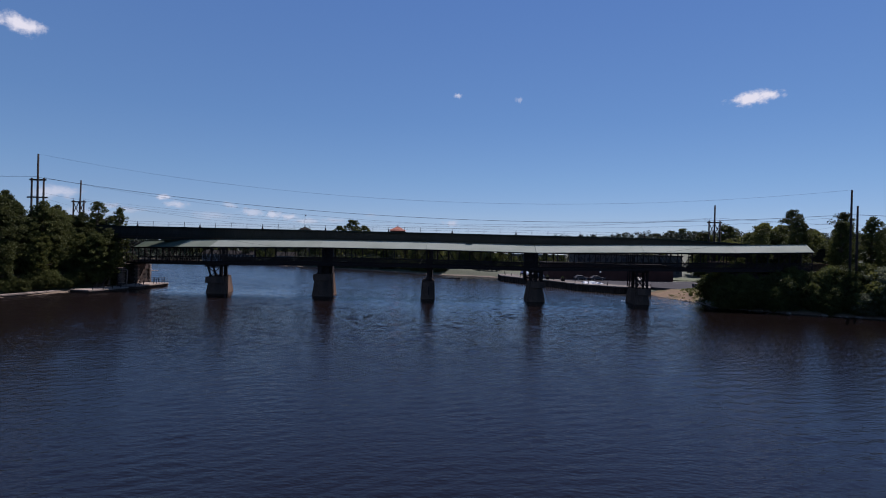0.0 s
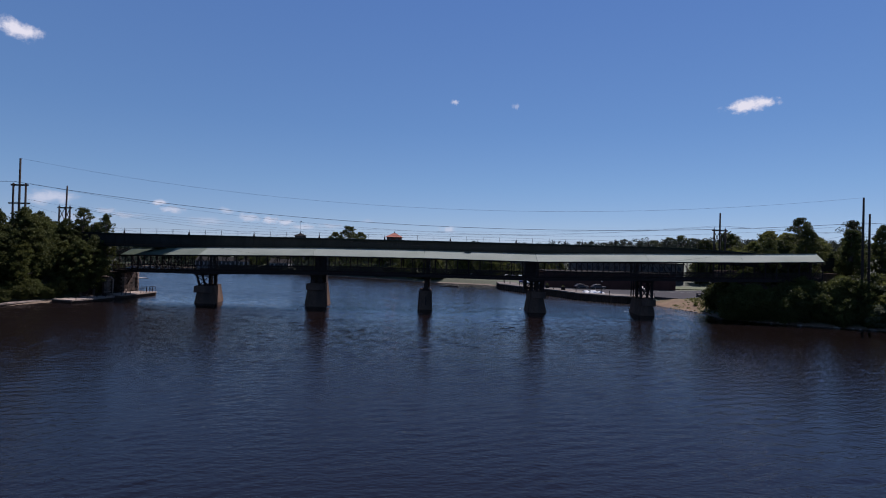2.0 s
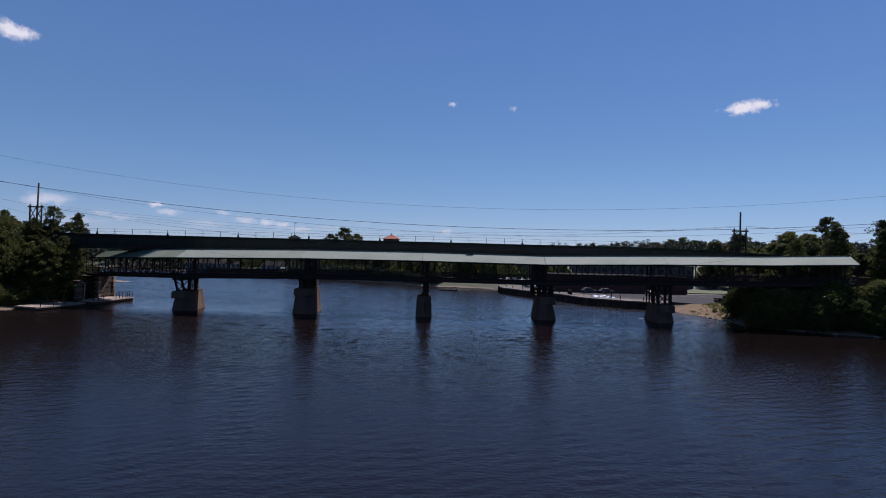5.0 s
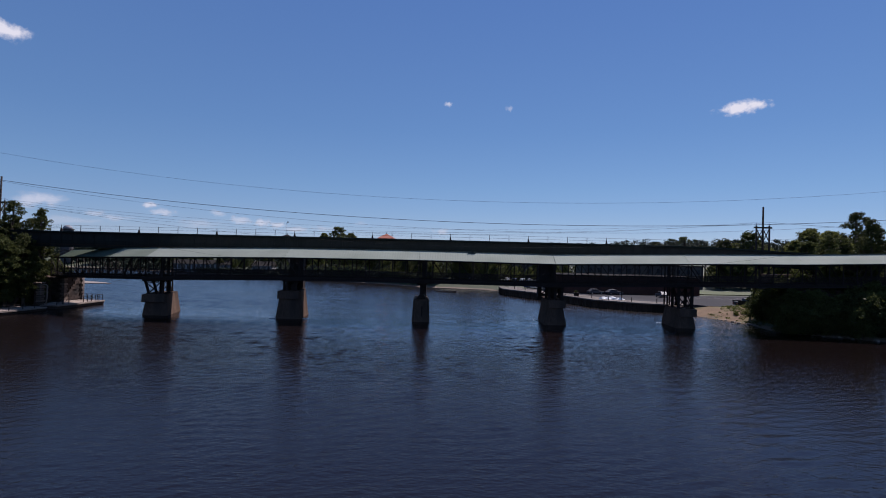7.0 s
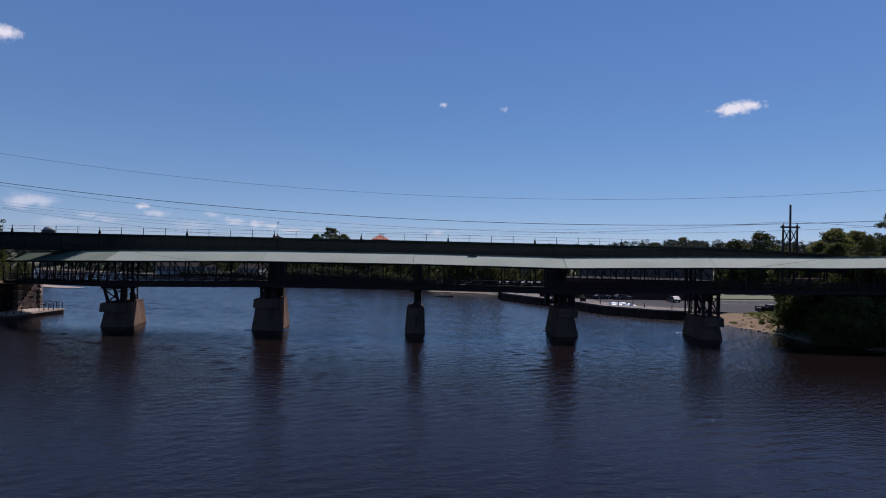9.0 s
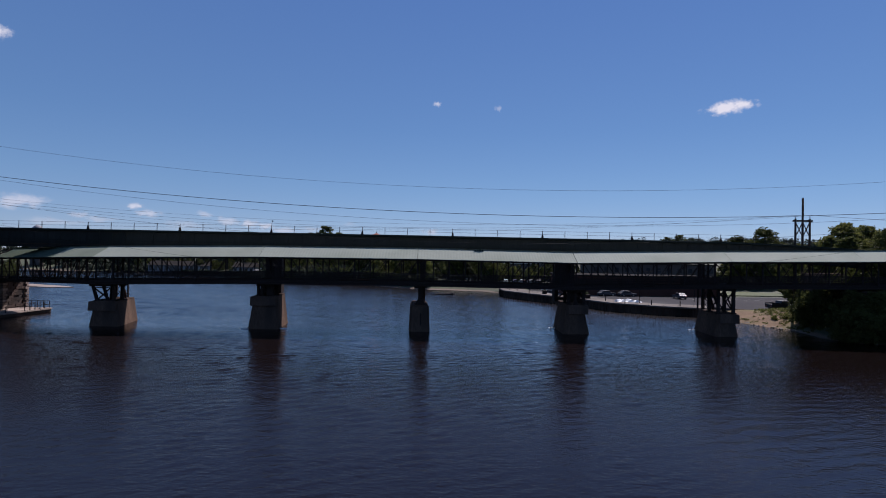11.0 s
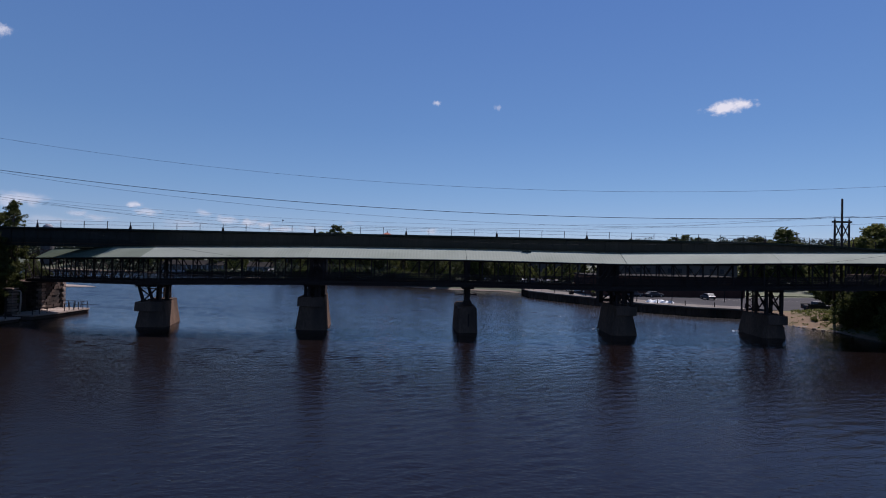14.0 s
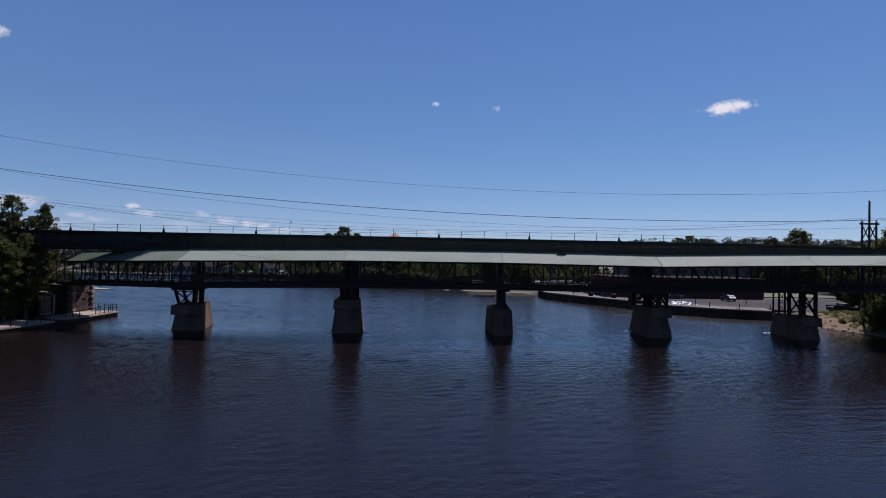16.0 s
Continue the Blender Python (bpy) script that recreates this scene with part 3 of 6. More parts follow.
def make_quay():
    g = Geo()
    inner, outer = offset_line(QUAY, 0.5), offset_line(QUAY, -0.2)
    for i in range(len(QUAY) - 1):
        g.prism([outer[i], inner[i], inner[i + 1], outer[i + 1]], -2.5, 1.55)
    wall = solo("quay_wall", g, M_SHEET, "dark rusted sheet-pile quay wall along the river", "wall", kind="structure")
    cap_o, cap_i = offset_line(QUAY, -0.45), offset_line(QUAY, 0.9)
    for i in range(len(QUAY) - 1):
        c = Geo().prism([cap_o[i], cap_i[i], cap_i[i + 1], cap_o[i + 1]], 1.55, 1.86)
        part("coping", c, M_WALK, wall, "pale concrete coping", bevel=0.03)
    ribs = Geo()
    for x, y, a in along(offset_line(QUAY, -0.3), 1.1):
        ribs.beam((x, y, -0.8), (x, y, 1.5), 0.24, 0.07)
    part("sheet_pile_rib", ribs, M_SHEET, wall)["kind"] = "stuff"
    walk_i, walk_o = offset_line(QUAY, 6.5), offset_line(QUAY, 0.95)
    path = tagged(new("promenade"), "pale concrete riverside walk on the quay", "path", kind="structure")
    for i in range(len(QUAY) - 1):
        n = max(1, round(math.hypot(QUAY[i + 1][0] - QUAY[i][0], QUAY[i + 1][1] - QUAY[i][1]) / 3.2))
        for k in range(n):
            f = lambda line, t: (line[i][0] + (line[i + 1][0] - line[i][0]) * t, line[i][1] + (line[i + 1][1] - line[i][1]) * t)
            a, b = k / n + 0.004, (k + 1) / n - 0.004
            slab = Geo().prism([f(walk_o, a), f(walk_i, a), f(walk_i, b), f(walk_o, b)], 1.5, 1.84 + 0.01 * (k % 2))
            part("paving_slab", slab, M_WALK, path)
    lot = Geo().prism([(38, 46), (58, 31), (63, 25.5), (82, 23), (150, 33), (150, 74), (60, 57), (44, 60), (31, 84), (30, 72)], 1.4, 1.8)
    solo("parking_lot", lot, M_TAR, "worn grey asphalt parking lot behind the quay", "parking lot", kind="structure")
    lawn = Geo().prism([(80, 66), (150, 74), (150, 92), (74, 80)], 1.5, 1.95)
    solo("lawn", lawn, M_LAWN, "mown green lawn beyond the lot", "lawn", kind="structure")
    line = material("lot_marking_paint", (0.16, 0.16, 0.15), 0.8, vary=0.2, bump=0)
    marks = Geo()
    for k in range(16):
        x = 62 + 3 * k
        marks.box(x, x + 0.12, 49, 54, 1.8, 1.806)
    part("bay_marking", marks, line, bpy.data.objects["parking_lot"], "white bay lines")


make_quay()


# ---------------------------------------------------------------- the two bridges
PIER_X = [-45.1, -21.85, 0.65, 23.5, 45.75]
PIER_W = [3.6, 3.6, 2.5, 2.7, 2.5]
PIER_TOP = [3.62, 4.75, 3.9, 4.3, 3.35]
PIER_FOOT = [(-46.95, -42.45), (-24.15, -19.6), (-0.95, 2.12), (21.5, 25.45), (43.9, 47.45)]      # at the waterline
PIER_HEAD = [(-46.3, -43.0), (-23.5, -20.15), (-0.75, 1.95), (22.2, 24.5), (44.5, 46.8)]        # at the top
CAP_OUT = [(0.72, 0.04), (0.4, 0.04), None, (0.04, 0.72), (0.04, 0.7)]                          # overhang of the front cap on its two sides
PIER_SKEW = [-1.5, -0.8, -0.3, 0.3, 0.6]
COLUMN_W = [1.1, 1.9, 0.85, 2.5, 1.8]
PROFILE = [(-70, 9.3), (-61, 9.5), (-45.3, 10.0), (-22.2, 10.45), (0.2, 10.55), (23, 10.42), (45.2, 11.0), (64, 11.3), (81, 11.6)]


def eave(x):
    """Height of the footbridge's front eave."""
    return float(np.interp(x, [p[0] for p in PROFILE], [p[1] for p in PROFILE]))


def girder_top(x):
    return float(np.interp(x, [-90, 0, 50, 62, 75, 100], [14.05, 14.1, 14.05, 13.7, 13.0, 12.2]))


def make_pier(i):
    x, top, back, skew = PIER_X[i], PIER_TOP[i], 7.6, PIER_SKEW[i]
    (f0, f1), (h0, h1) = PIER_FOOT[i], PIER_HEAD[i]
    pier = thing("bridge_pier", (x, 3, 0), "weathered brown concrete bridge pier standing in the river", "bridge pier", "bridge piers in the river")

    def outline(x0, x1, y0, y1, c=0.3):
        s0, s1 = skew * max(y0, 0) / back, skew * y1 / back
        return [(x0 + s0 + c, y0), (x1 + s0 - c, y0), (x1 + s0, y0 + c), (x1 + s1, y1 - c), (x1 + s1 - c, y1), (x0 + s1 + c, y1), (x0 + s1, y1 - c), (x0 + s0, y0 + c)]

    deep = 3.0 / top                                  # the batter goes on below the water
    b0, b1 = f0 + (f0 - h0) * deep, f1 + (f1 - h1) * deep
    if i == 2:
        part("shaft", Geo().prism(outline(b0, b1, -0.5, back + 0.5), -3, top - 0.38, outline(h0, h1, 0.0, back)), M_STONE, pier, "battered shaft with water stains")
        part("coping", Geo().prism(outline(h0, h1, 0.004, back), top - 0.38, top, outline(h0 + 0.3, h1 - 0.3, 0.2, back - 0.2)), M_CAP, pier, "sloped shoulders")
        # dark strip added for the shade of an upright recess in the face
        part("water_gauge", Geo().box(x + 0.0, x + 0.22, -0.2, 0.25, 0.7, 2.7), M_TRUSS, pier, "dark strip in place of a shaded upright recess")
    else:
        part("shaft", Geo().prism(outline(b0, b1, -0.5, back + 0.5), -3, top - 0.06, outline(h0, h1, 0.0, back)), M_STONE, pier, "battered shaft with water stains")
        out0, out1 = CAP_OUT[i]
        part("front_cap", Geo().prism(outline(h0 - out0, h1 + out1, -0.38, 2.3, 0.12), top - 1.4, top - 0.1, outline(h0 - out0 + 0.05, h1 + out1 - 0.03, -0.3, 2.3, 0.12)), M_CAP, pier, "overhanging block cap", bevel=0.03)
        part("bearing_shelf", Geo().prism(outline(h0 - 0.03, h1 + 0.03, -0.1, back + 0.03, 0.28), top - 0.1, top), M_CAP, pier)
    part("foot_ledge", Geo().prism(outline(f0 - 0.1, f1 + 0.1, -0.5, back + 0.5), -3, 0.16 if i == 1 else -0.1, outline(f0 - 0.05, f1 + 0.05, -0.42, back + 0.45)), M_STONE, pier)
    for k in (-1, 1):
        bx = x + k * (h1 - h0) * 0.22
        part("bearing_pad", Geo().box(bx - 0.3, bx + 0.3, 0.5, 1.1, top, top + 0.2), M_CAP, pier, bevel=0.03)
    return pier


def make_bent(i):
    """The steel trestle between the pier and the footbridge."""
    x, wd, top = PIER_X[i], PIER_W[i] / 2, PIER_TOP[i]
    under = eave(x) - 3.95
    bent = thing("trestle_bent", (x, 1, top), "dark steel trestle bent with crossed braces on a pier", "trestle", "trestle bents on the piers")
    if i == 2:
        for y in (0.3, 2.6):
            bar("leg", (x, y, top), (x, y, under), 0.62, 0.5, M_TRUSS, bent)
            part("base_plate", Geo().prism([(x - 0.75, y - 0.5), (x + 0.75, y - 0.5), (x + 0.75, y + 0.5), (x - 0.75, y + 0.5)], top, top + 0.75,
                                           [(x - 0.4, y - 0.3), (x + 0.4, y - 0.3), (x + 0.4, y + 0.3), (x - 0.4, y + 0.3)]), M_TRUSS, bent)
        bar("cap_beam", (x - 0.9, 0.3, under - 0.15), (x + 0.9, 0.3, under - 0.15), 0.35, 0.35, M_TRUSS, bent)
        bar("cap_beam", (x - 0.9, 2.6, under - 0.15), (x + 0.9, 2.6, under - 0.15), 0.35, 0.35, M_TRUSS, bent)
        return
    if i == 0:
        for y in (0.3, 2.8):
            bar("leg", (-46.0, y, top), (-46.75, y, under), 0.34, 0.34, M_TRUSS, bent)
            bar("leg", (-43.85, y, top), (-43.75, y, under), 0.75 if y < 1 else 0.4, 0.45, M_TRUSS, bent)
            bar("cap_beam", (-47.2, y, under - 0.18), (-43.2, y, under - 0.18), 0.36, 0.36, M_TRUSS, bent)
            part("base_plate", Geo().box(-44.35, -43.35, y - 0.4, y + 0.4, top, top + 0.16), M_TRUSS, bent)
            part("base_plate", Geo().box(-46.3, -45.7, y - 0.3, y + 0.3, top, top + 0.12), M_TRUSS, bent)
        bar("cross_brace", (-45.9, 0.3, top + 0.2), (-44.1, 0.3, under - 0.5), 0.17, 0.15, M_TRUSS, bent)
        bar("cross_brace", (-44.2, 0.3, top + 0.2), (-46.6, 0.3, under - 0.5), 0.17, 0.15, M_TRUSS, bent)
        bar("strut", (-46.55, 0.3, top + 1.9), (-43.9, 0.3, top + 1.9), 0.12, 0.14, M_TRUSS, bent)
        return
    l0, l1 = x - wd * (0.55 if i == 1 else 0.82), x + wd * (0.55 if i == 1 else 0.82)
    spread = [l0 - 0.2, l1] if i == 4 else [l0, x - 0.1, l1] if i == 3 else [l0, x - wd * 0.25, x + wd * 0.3, l1]
    for y in (0.25, 2.8):
        for k, lx in enumerate(spread):
            bar("leg", (lx, y, top), (lx, y, under), 0.42 if k else 0.36, 0.36, M_TRUSS, bent)
            part("base_plate", Geo().box(lx - 0.35, lx + 0.35, y - 0.35, y + 0.35, top, top + 0.12), M_TRUSS, bent)
        bar("cap_beam", (l0 - 0.3, y, under - 0.18), (l1 + 0.3, y, under - 0.18), 0.36, 0.36, M_TRUSS, bent)
        for a, b in zip(spread, spread[1:]):
            bar("cross_brace", (a, y, top + 0.2), (b, y, under - 0.4), 0.15, 0.15, M_TRUSS, bent)
            bar("cross_brace", (b, y, top + 0.2), (a, y, under - 0.4), 0.15, 0.15, M_TRUSS, bent)
    for lx in (l0, l1):
        bar("side_brace", (lx, 0.25, top + 0.3), (lx, 2.8, under - 0.4), 0.16, 0.16, M_TRUSS, bent)


def make_column(i):
    """The tall column on the pier's far end, which carries the girder bridge."""
    x, wd, top = PIER_X[i] + (-0.75 if i == 0 else 0.2 if i == 2 else -0.45), COLUMN_W[i] / 2, PIER_TOP[i]
    low = girder_top(x) - 2.85
    col = thing("girder_column", (x, 6.4, top), "dark riveted steel column carrying the girder bridge", "column", "columns of the girder bridge")
    if i in (0, 4):
        for k in (-1, 1):
            for y in (5.7, 7.1):
                bar("leg", (x + k * 0.5, y, top), (x + k * 0.42, y, low - 0.5), 0.2, 0.2, M_TRUSS, col)
        z = top + 0.4
        while z < low - 1.4:
            bar("lacing", (x - 0.46, 5.7, z), (x + 0.44, 5.7, z + 0.9), 0.09, 0.07, M_TRUSS, col)
            bar("lacing", (x + 0.46, 5.7, z), (x - 0.44, 5.7, z + 0.9), 0.09, 0.07, M_TRUSS, col)
            z += 0.9
        part("knee_brace", Geo().tube([(x + 0.45, 5.3, top + 2.6), (x + 0.75, 5.3, top + 1.6), (x + 1.05, 5.3, top + 0.7), (x + 0.95, 5.3, top + 0.1)], [0.1, 0.16, 0.24, 0.3], 8), M_TRUSS, col, "curved knee with a rocker foot", smooth=True)
    elif wd > 0.6:
        for k in (-1, 1):
            part("shaft", Geo().box(x + k * wd - 0.3, x + k * wd + 0.3, 5.6, 7.3, top, low - 0.5), M_TRUSS, col, bevel=0.03)
        part("web_plate", Geo().box(x - wd + 0.3, x + wd - 0.3, 6.2, 6.6, eave(x) - 3.6, low - 0.5), M_TRUSS, col)
        for z in (top + 0.5,):
            bar("tie", (x - wd, 5.5, z), (x + wd, 5.5, z), 0.2, 0.3, M_TRUSS, col)
        bar("cross_brace", (x - wd + 0.2, 5.5, top + 0.6), (x + wd - 0.2, 5.5, eave(x) - 3.9), 0.22, 0.2, M_TRUSS, col)
        bar("cross_brace", (x + wd - 0.2, 5.5, top + 0.6), (x - wd + 0.2, 5.5, eave(x) - 3.9), 0.22, 0.2, M_TRUSS, col)
    else:
        part("shaft", Geo().box(x - wd, x + wd, 5.6, 7.3, top, low - 0.5), M_TRUSS, col, bevel=0.03)
    part("head_beam", Geo().prism([(x - wd - 0.4, 5.5), (x + wd + 0.4, 5.5), (x + wd + 0.4, 9.8), (x - wd - 0.4, 9.8)], low - 0.5, low), M_TRUSS, col, bevel=0.04)


for i in range(5):
    make_pier(i)
    make_bent(i)
    make_column(i)

# the footbridge's front eave in plan; it bends away at the first pier and passes under the girder bridge
LINE = [(-72.5, 12.6), (-45.4, -2.1), (-22.2, -2.2), (0.2, -2.2), (23.0, -2.2), (45.2, -2.3), (63.0, -4.2), (77.5, -5.7)]
EAVE_Z = [9.3, 10.0, 10.45, 10.55, 10.42, 11.0, 11.35, 11.85]
FRONT, RIDGE, BACK, FAR_EAVE, RISE = 0.7, 3.0, 5.3, 6.0, 1.55


def mitred(off):
    """The eave line moved off metres back, with mitred corners."""
    out = []
    for i, p in enumerate(LINE):
        d = [Vector((b[0] - a[0], b[1] - a[1])).normalized() for a, b in zip(LINE, LINE[1:])]
        d0, d1 = d[max(i - 1, 0)], d[min(i, len(d) - 1)]
        m = Vector((-d0.y - d1.y, d0.x + d1.x)).normalized()
        k = off / m.dot(Vector((-d0.y, d0.x)))
        out.append((p[0] + m.x * k, p[1] + m.y * k))
    return out


OFFSETS = {o: mitred(o) for o in (-0.02, 0.0, 0.3, FRONT, FRONT + 0.12, RIDGE, BACK - 0.12, BACK, 5.7, FAR_EAVE, 1.9, 2.6, FRONT + 0.15, BACK - 0.15)}


def spot(i, t, off, dz):
    """A point of span i, t along it, off metres behind the eave and dz above it."""
    (x0, y0), (x1, y1) = OFFSETS[off][i], OFFSETS[off][i + 1]
    return (x0 + (x1 - x0) * t, y0 + (y1 - y0) * t, EAVE_Z[i] + (EAVE_Z[i + 1] - EAVE_Z[i]) * t + dz)


def make_truss_span(i, panels):
    """One span of the covered footbridge: two trusses, floor and handrails."""
    span = thing("footbridge_span", spot(i, 0.5, RIDGE, -3.9), "dark steel truss span of a covered footbridge", "footbridge", "spans of the footbridge")
    for y in (FRONT, BACK):
        bar("bottom_chord", spot(i, 0, y, -3.7), spot(i, 1, y, -3.7), 0.26, 0.42, M_TRUSS, span)
        bar("top_chord", spot(i, 0, y, -0.12), spot(i, 1, y, -0.12), 0.24, 0.28, M_TRUSS, span)
        for k in range(panels + 1):
            t, tn = k / panels, (k + 1) / panels
            bar("vertical", spot(i, t, y, -3.5), spot(i, t, y, -0.12), 0.15, 0.13, M_TRUSS, span)
            if k < panels:
                if k < panels / 2:
                    bar("diagonal", spot(i, t, y, -0.2), spot(i, tn, y, -3.5), 0.1, 0.1, M_TRUSS, span)
                else:
                    bar("diagonal", spot(i, t, y, -3.5), spot(i, tn, y, -0.2), 0.1, 0.1, M_TRUSS, span)
        s = FRONT + 0.12 if y == FRONT else BACK - 0.12
        for dz, hgt in ((0.75, 0.05), (1.05, 0.05), (1.35, 0.05), (1.68, 0.1)):
            bar("handrail", spot(i, 0, s, dz - 3.9), spot(i, 1, s, dz - 3.9), 0.06, hgt, M_TRUSS, span)
        if i:
            for k, dz in enumerate((0.5, 0.62, 0.9, 1.2, 1.5)):
                bar("parapet_rail", spot(i, 0, s, dz - 3.9), spot(i, 1, s, dz - 3.9), 0.05, 0.1 if k % 2 else 0.085, M_TRUSS, span)
        pk = Geo()
        n = panels * 5
        for k in range(n + 1):
            pk.beam(spot(i, k / n, s, -3.4), spot(i, k / n, s, -2.22), 0.035, 0.035)
        part("picket_infill", pk, M_TRUSS, span)["kind"] = "stuff"
    n = panels * 2
    for k in range(n):
        a, b = (k + 0.01) / n, (k + 0.99) / n
        c = [spot(i, t, o, dz) for dz in (-3.48, -3.38) for t, o in ((a, FRONT + 0.15), (b, FRONT + 0.15), (b, BACK - 0.15), (a, BACK - 0.15))]
        part("floor_plank", Geo().add(c, [(3, 2, 1, 0), (4, 5, 6, 7), (0, 1, 5, 4), (1, 2, 6, 5), (2, 3, 7, 6), (3, 0, 4, 7)]), M_WOOD, span)
    for off, dz, r in ((1.9, -3.2, 0.16), (2.6, -3.25, 0.11)):
        part("utility_pipe", Geo().tube([spot(i, 0, off, dz), spot(i, 1, off, dz)], [r, r], 8), M_TRUSS, span, "dark pipe along the floor", smooth=True)
    for k in range(panels + 1):
        t = k / panels
        bar("floor_beam", spot(i, t, FRONT, -3.68), spot(i, t, BACK, -3.68), 0.2, 0.3, M_TRUSS, span)
        bar("rafter", spot(i, t, 0.3, 0.02), spot(i, t, RIDGE, RISE - 0.12), 0.1, 0.12, M_TRUSS, span)
        bar("rafter", spot(i, t, 5.7, 0.02), spot(i, t, RIDGE, RISE - 0.12), 0.1, 0.12, M_TRUSS, span)


def make_roof(i, t0, t1, mat, label):
    """A gable of ribbed sheet over one span of the footbridge."""
    roof = thing("bridge_roof", spot(i, (t0 + t1) / 2, RIDGE, 0), label, "roof", "roof sections of the footbridge")
    run = math.dist(LINE[i], LINE[i + 1]) * (t1 - t0)
    n = max(1, round(run / 0.42))
    for name, edge in (("front_sheet", 0.0), ("back_sheet", FAR_EAVE)):
        vs, fs = [], []
        for k in range(n * 2 + 1):
            t = t0 + (t1 - t0) * k / (n * 2)
            rib = 0.011 if k % 2 else 0.0
            for lift in (0.0, -0.04):
                vs += [spot(i, t, edge, rib + lift), spot(i, t, RIDGE, RISE + rib + lift)]
        for k in range(n * 2):
            a, b = 4 * k, 4 * k + 4
            fs += [(a, b, b + 1, a + 1), (a + 2, a + 3, b + 3, b + 2), (a, a + 2, b + 2, b), (a + 1, b + 1, b + 3, a + 3)]
        fs += [(0, 1, 3, 2), (8 * n, 8 * n + 2, 8 * n + 3, 8 * n + 1)]
        part(name, Geo().add(vs, fs), mat, roof)
    bar("ridge_cap", spot(i, t0, RIDGE, RISE + 0.05), spot(i, t1, RIDGE, RISE + 0.05), 0.4, 0.05, mat, roof)
    if i in (3, 4):
        for edge in (0.0, FAR_EAVE):
            bar("flashing", spot(i, t1, edge, 0.02), spot(i, t1, RIDGE, RISE + 0.02), 0.05 if i != 3 else 0.08, 0.03, M_ROOFD if i == 3 else M_ROOFG, roof, "lapped seam")
    bar("eave_trim", spot(i, t0, -0.02, -0.09), spot(i, t1, -0.02, -0.09), 0.05, 0.1, M_TRUSS, roof)
    return roof


for i, n in enumerate((13, 10, 10, 10, 10, 8, 7)):
    make_truss_span(i, n)
# the darker sheet ends near the edge of the girder's shadow
make_roof(0, 0.13, 0.66, M_ROOFSHADE, "dull green sheet roof darkened for the girder bridge's shadow")
make_roof(0, 0.661, 0.999, M_ROOFG, "green ribbed sheet roof over the bent footbridge span")
for i in range(1, 7):
    make_roof(i, 0.001, 0.999, M_ROOF, "pale grey ribbed sheet roof of the footbridge")
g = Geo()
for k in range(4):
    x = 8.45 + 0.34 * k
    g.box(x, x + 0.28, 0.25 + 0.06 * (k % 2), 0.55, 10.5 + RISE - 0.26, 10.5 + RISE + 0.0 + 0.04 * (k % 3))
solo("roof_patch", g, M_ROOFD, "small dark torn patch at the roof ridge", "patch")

# girder bridge
G_FRONT, G_BACK = 6.9, 9.2
edges = [-80.0] + [x - 0.7 for x in PIER_X] + [66.0, 88.0]


def make_girder_span(x0, x1):
    xm = (x0 + x1) / 2
    sp = thing("girder_span", (xm, 7, girder_top(xm) - 2.85), "dark green plate girder span of the upper bridge", "girder bridge", "spans of the girder bridge")
    n = max(2, round((x1 - x0) / 6))
    xs = [x0 + 0.002 + (x1 - x0 - 0.004) * k / n for k in range(n + 1)]
    for name, y in (("front_web", G_FRONT), ("back_web", G_BACK)):
        for a, b in zip(xs, xs[1:]):
            za, zb = girder_top(a), girder_top(b)
            g = Geo().add([(a, y - 0.02, za - 2.8), (b, y - 0.02, zb - 2.8), (b, y + 0.02, zb - 2.8), (a, y + 0.02, za - 2.8), (a, y - 0.02, za - 0.2), (b, y - 0.02, zb - 0.2), (b, y + 0.02, zb - 0.2), (a, y + 0.02, za - 0.2)],
                  [(0, 1, 5, 4), (2, 3, 7, 6), (0, 4, 7, 3), (1, 2, 6, 5)])
            part(name, g, M_GIRDER, sp, "green-painted web plate")
        for dz, ht in ((-2.75, 0.1), (-0.2, 0.1)):
            for a, b in zip(xs, xs[1:]):
                bar("flange", (a, y, girder_top(a) + dz), (b, y, girder_top(b) + dz), 0.45, ht, M_GDARK, sp)
        if y == G_FRONT:
            m = round((x1 - x0) / 2.05)
            for k in range(m + 1):
                x = x0 + 0.06 + (x1 - x0 - 0.12) * k / m
                bar("stiffener", (x, y - 0.065, girder_top(x) - 2.7), (x, y - 0.065, girder_top(x) - 0.25), 0.07, 0.09, M_GIRDER, sp)
    for a, b in zip(xs, xs[1:]):
        for dz, w in ((-1.62, 0.07), (-2.02, 0.05), (-2.32, 0.09)):
            bar("conduit", (a, G_FRONT - 0.16, girder_top(a) + dz), (b, G_FRONT - 0.16, girder_top(b) + dz), w, w, M_GDARK if w < 0.09 else M_SHEET, sp)
        za, zb = girder_top(a), girder_top(b)
        y0, y1 = G_FRONT - 0.4, G_BACK + 0.4
        g = Geo().add([(a, y0, za - 0.14), (b, y0, zb - 0.14), (b, y1, zb - 0.14), (a, y1, za - 0.14), (a, y0, za + 0.12), (b, y0, zb + 0.12), (b, y1, zb + 0.12), (a, y1, za + 0.12)],
              [(3, 2, 1, 0), (4, 5, 6, 7), (0, 1, 5, 4), (1, 2, 6, 5), (2, 3, 7, 6), (3, 0, 4, 7)])
        part("deck_panel", g, M_GDARK, sp, "dark deck edge")


for x0, x1 in zip(edges, edges[1:]):
    make_girder_span(x0, x1)


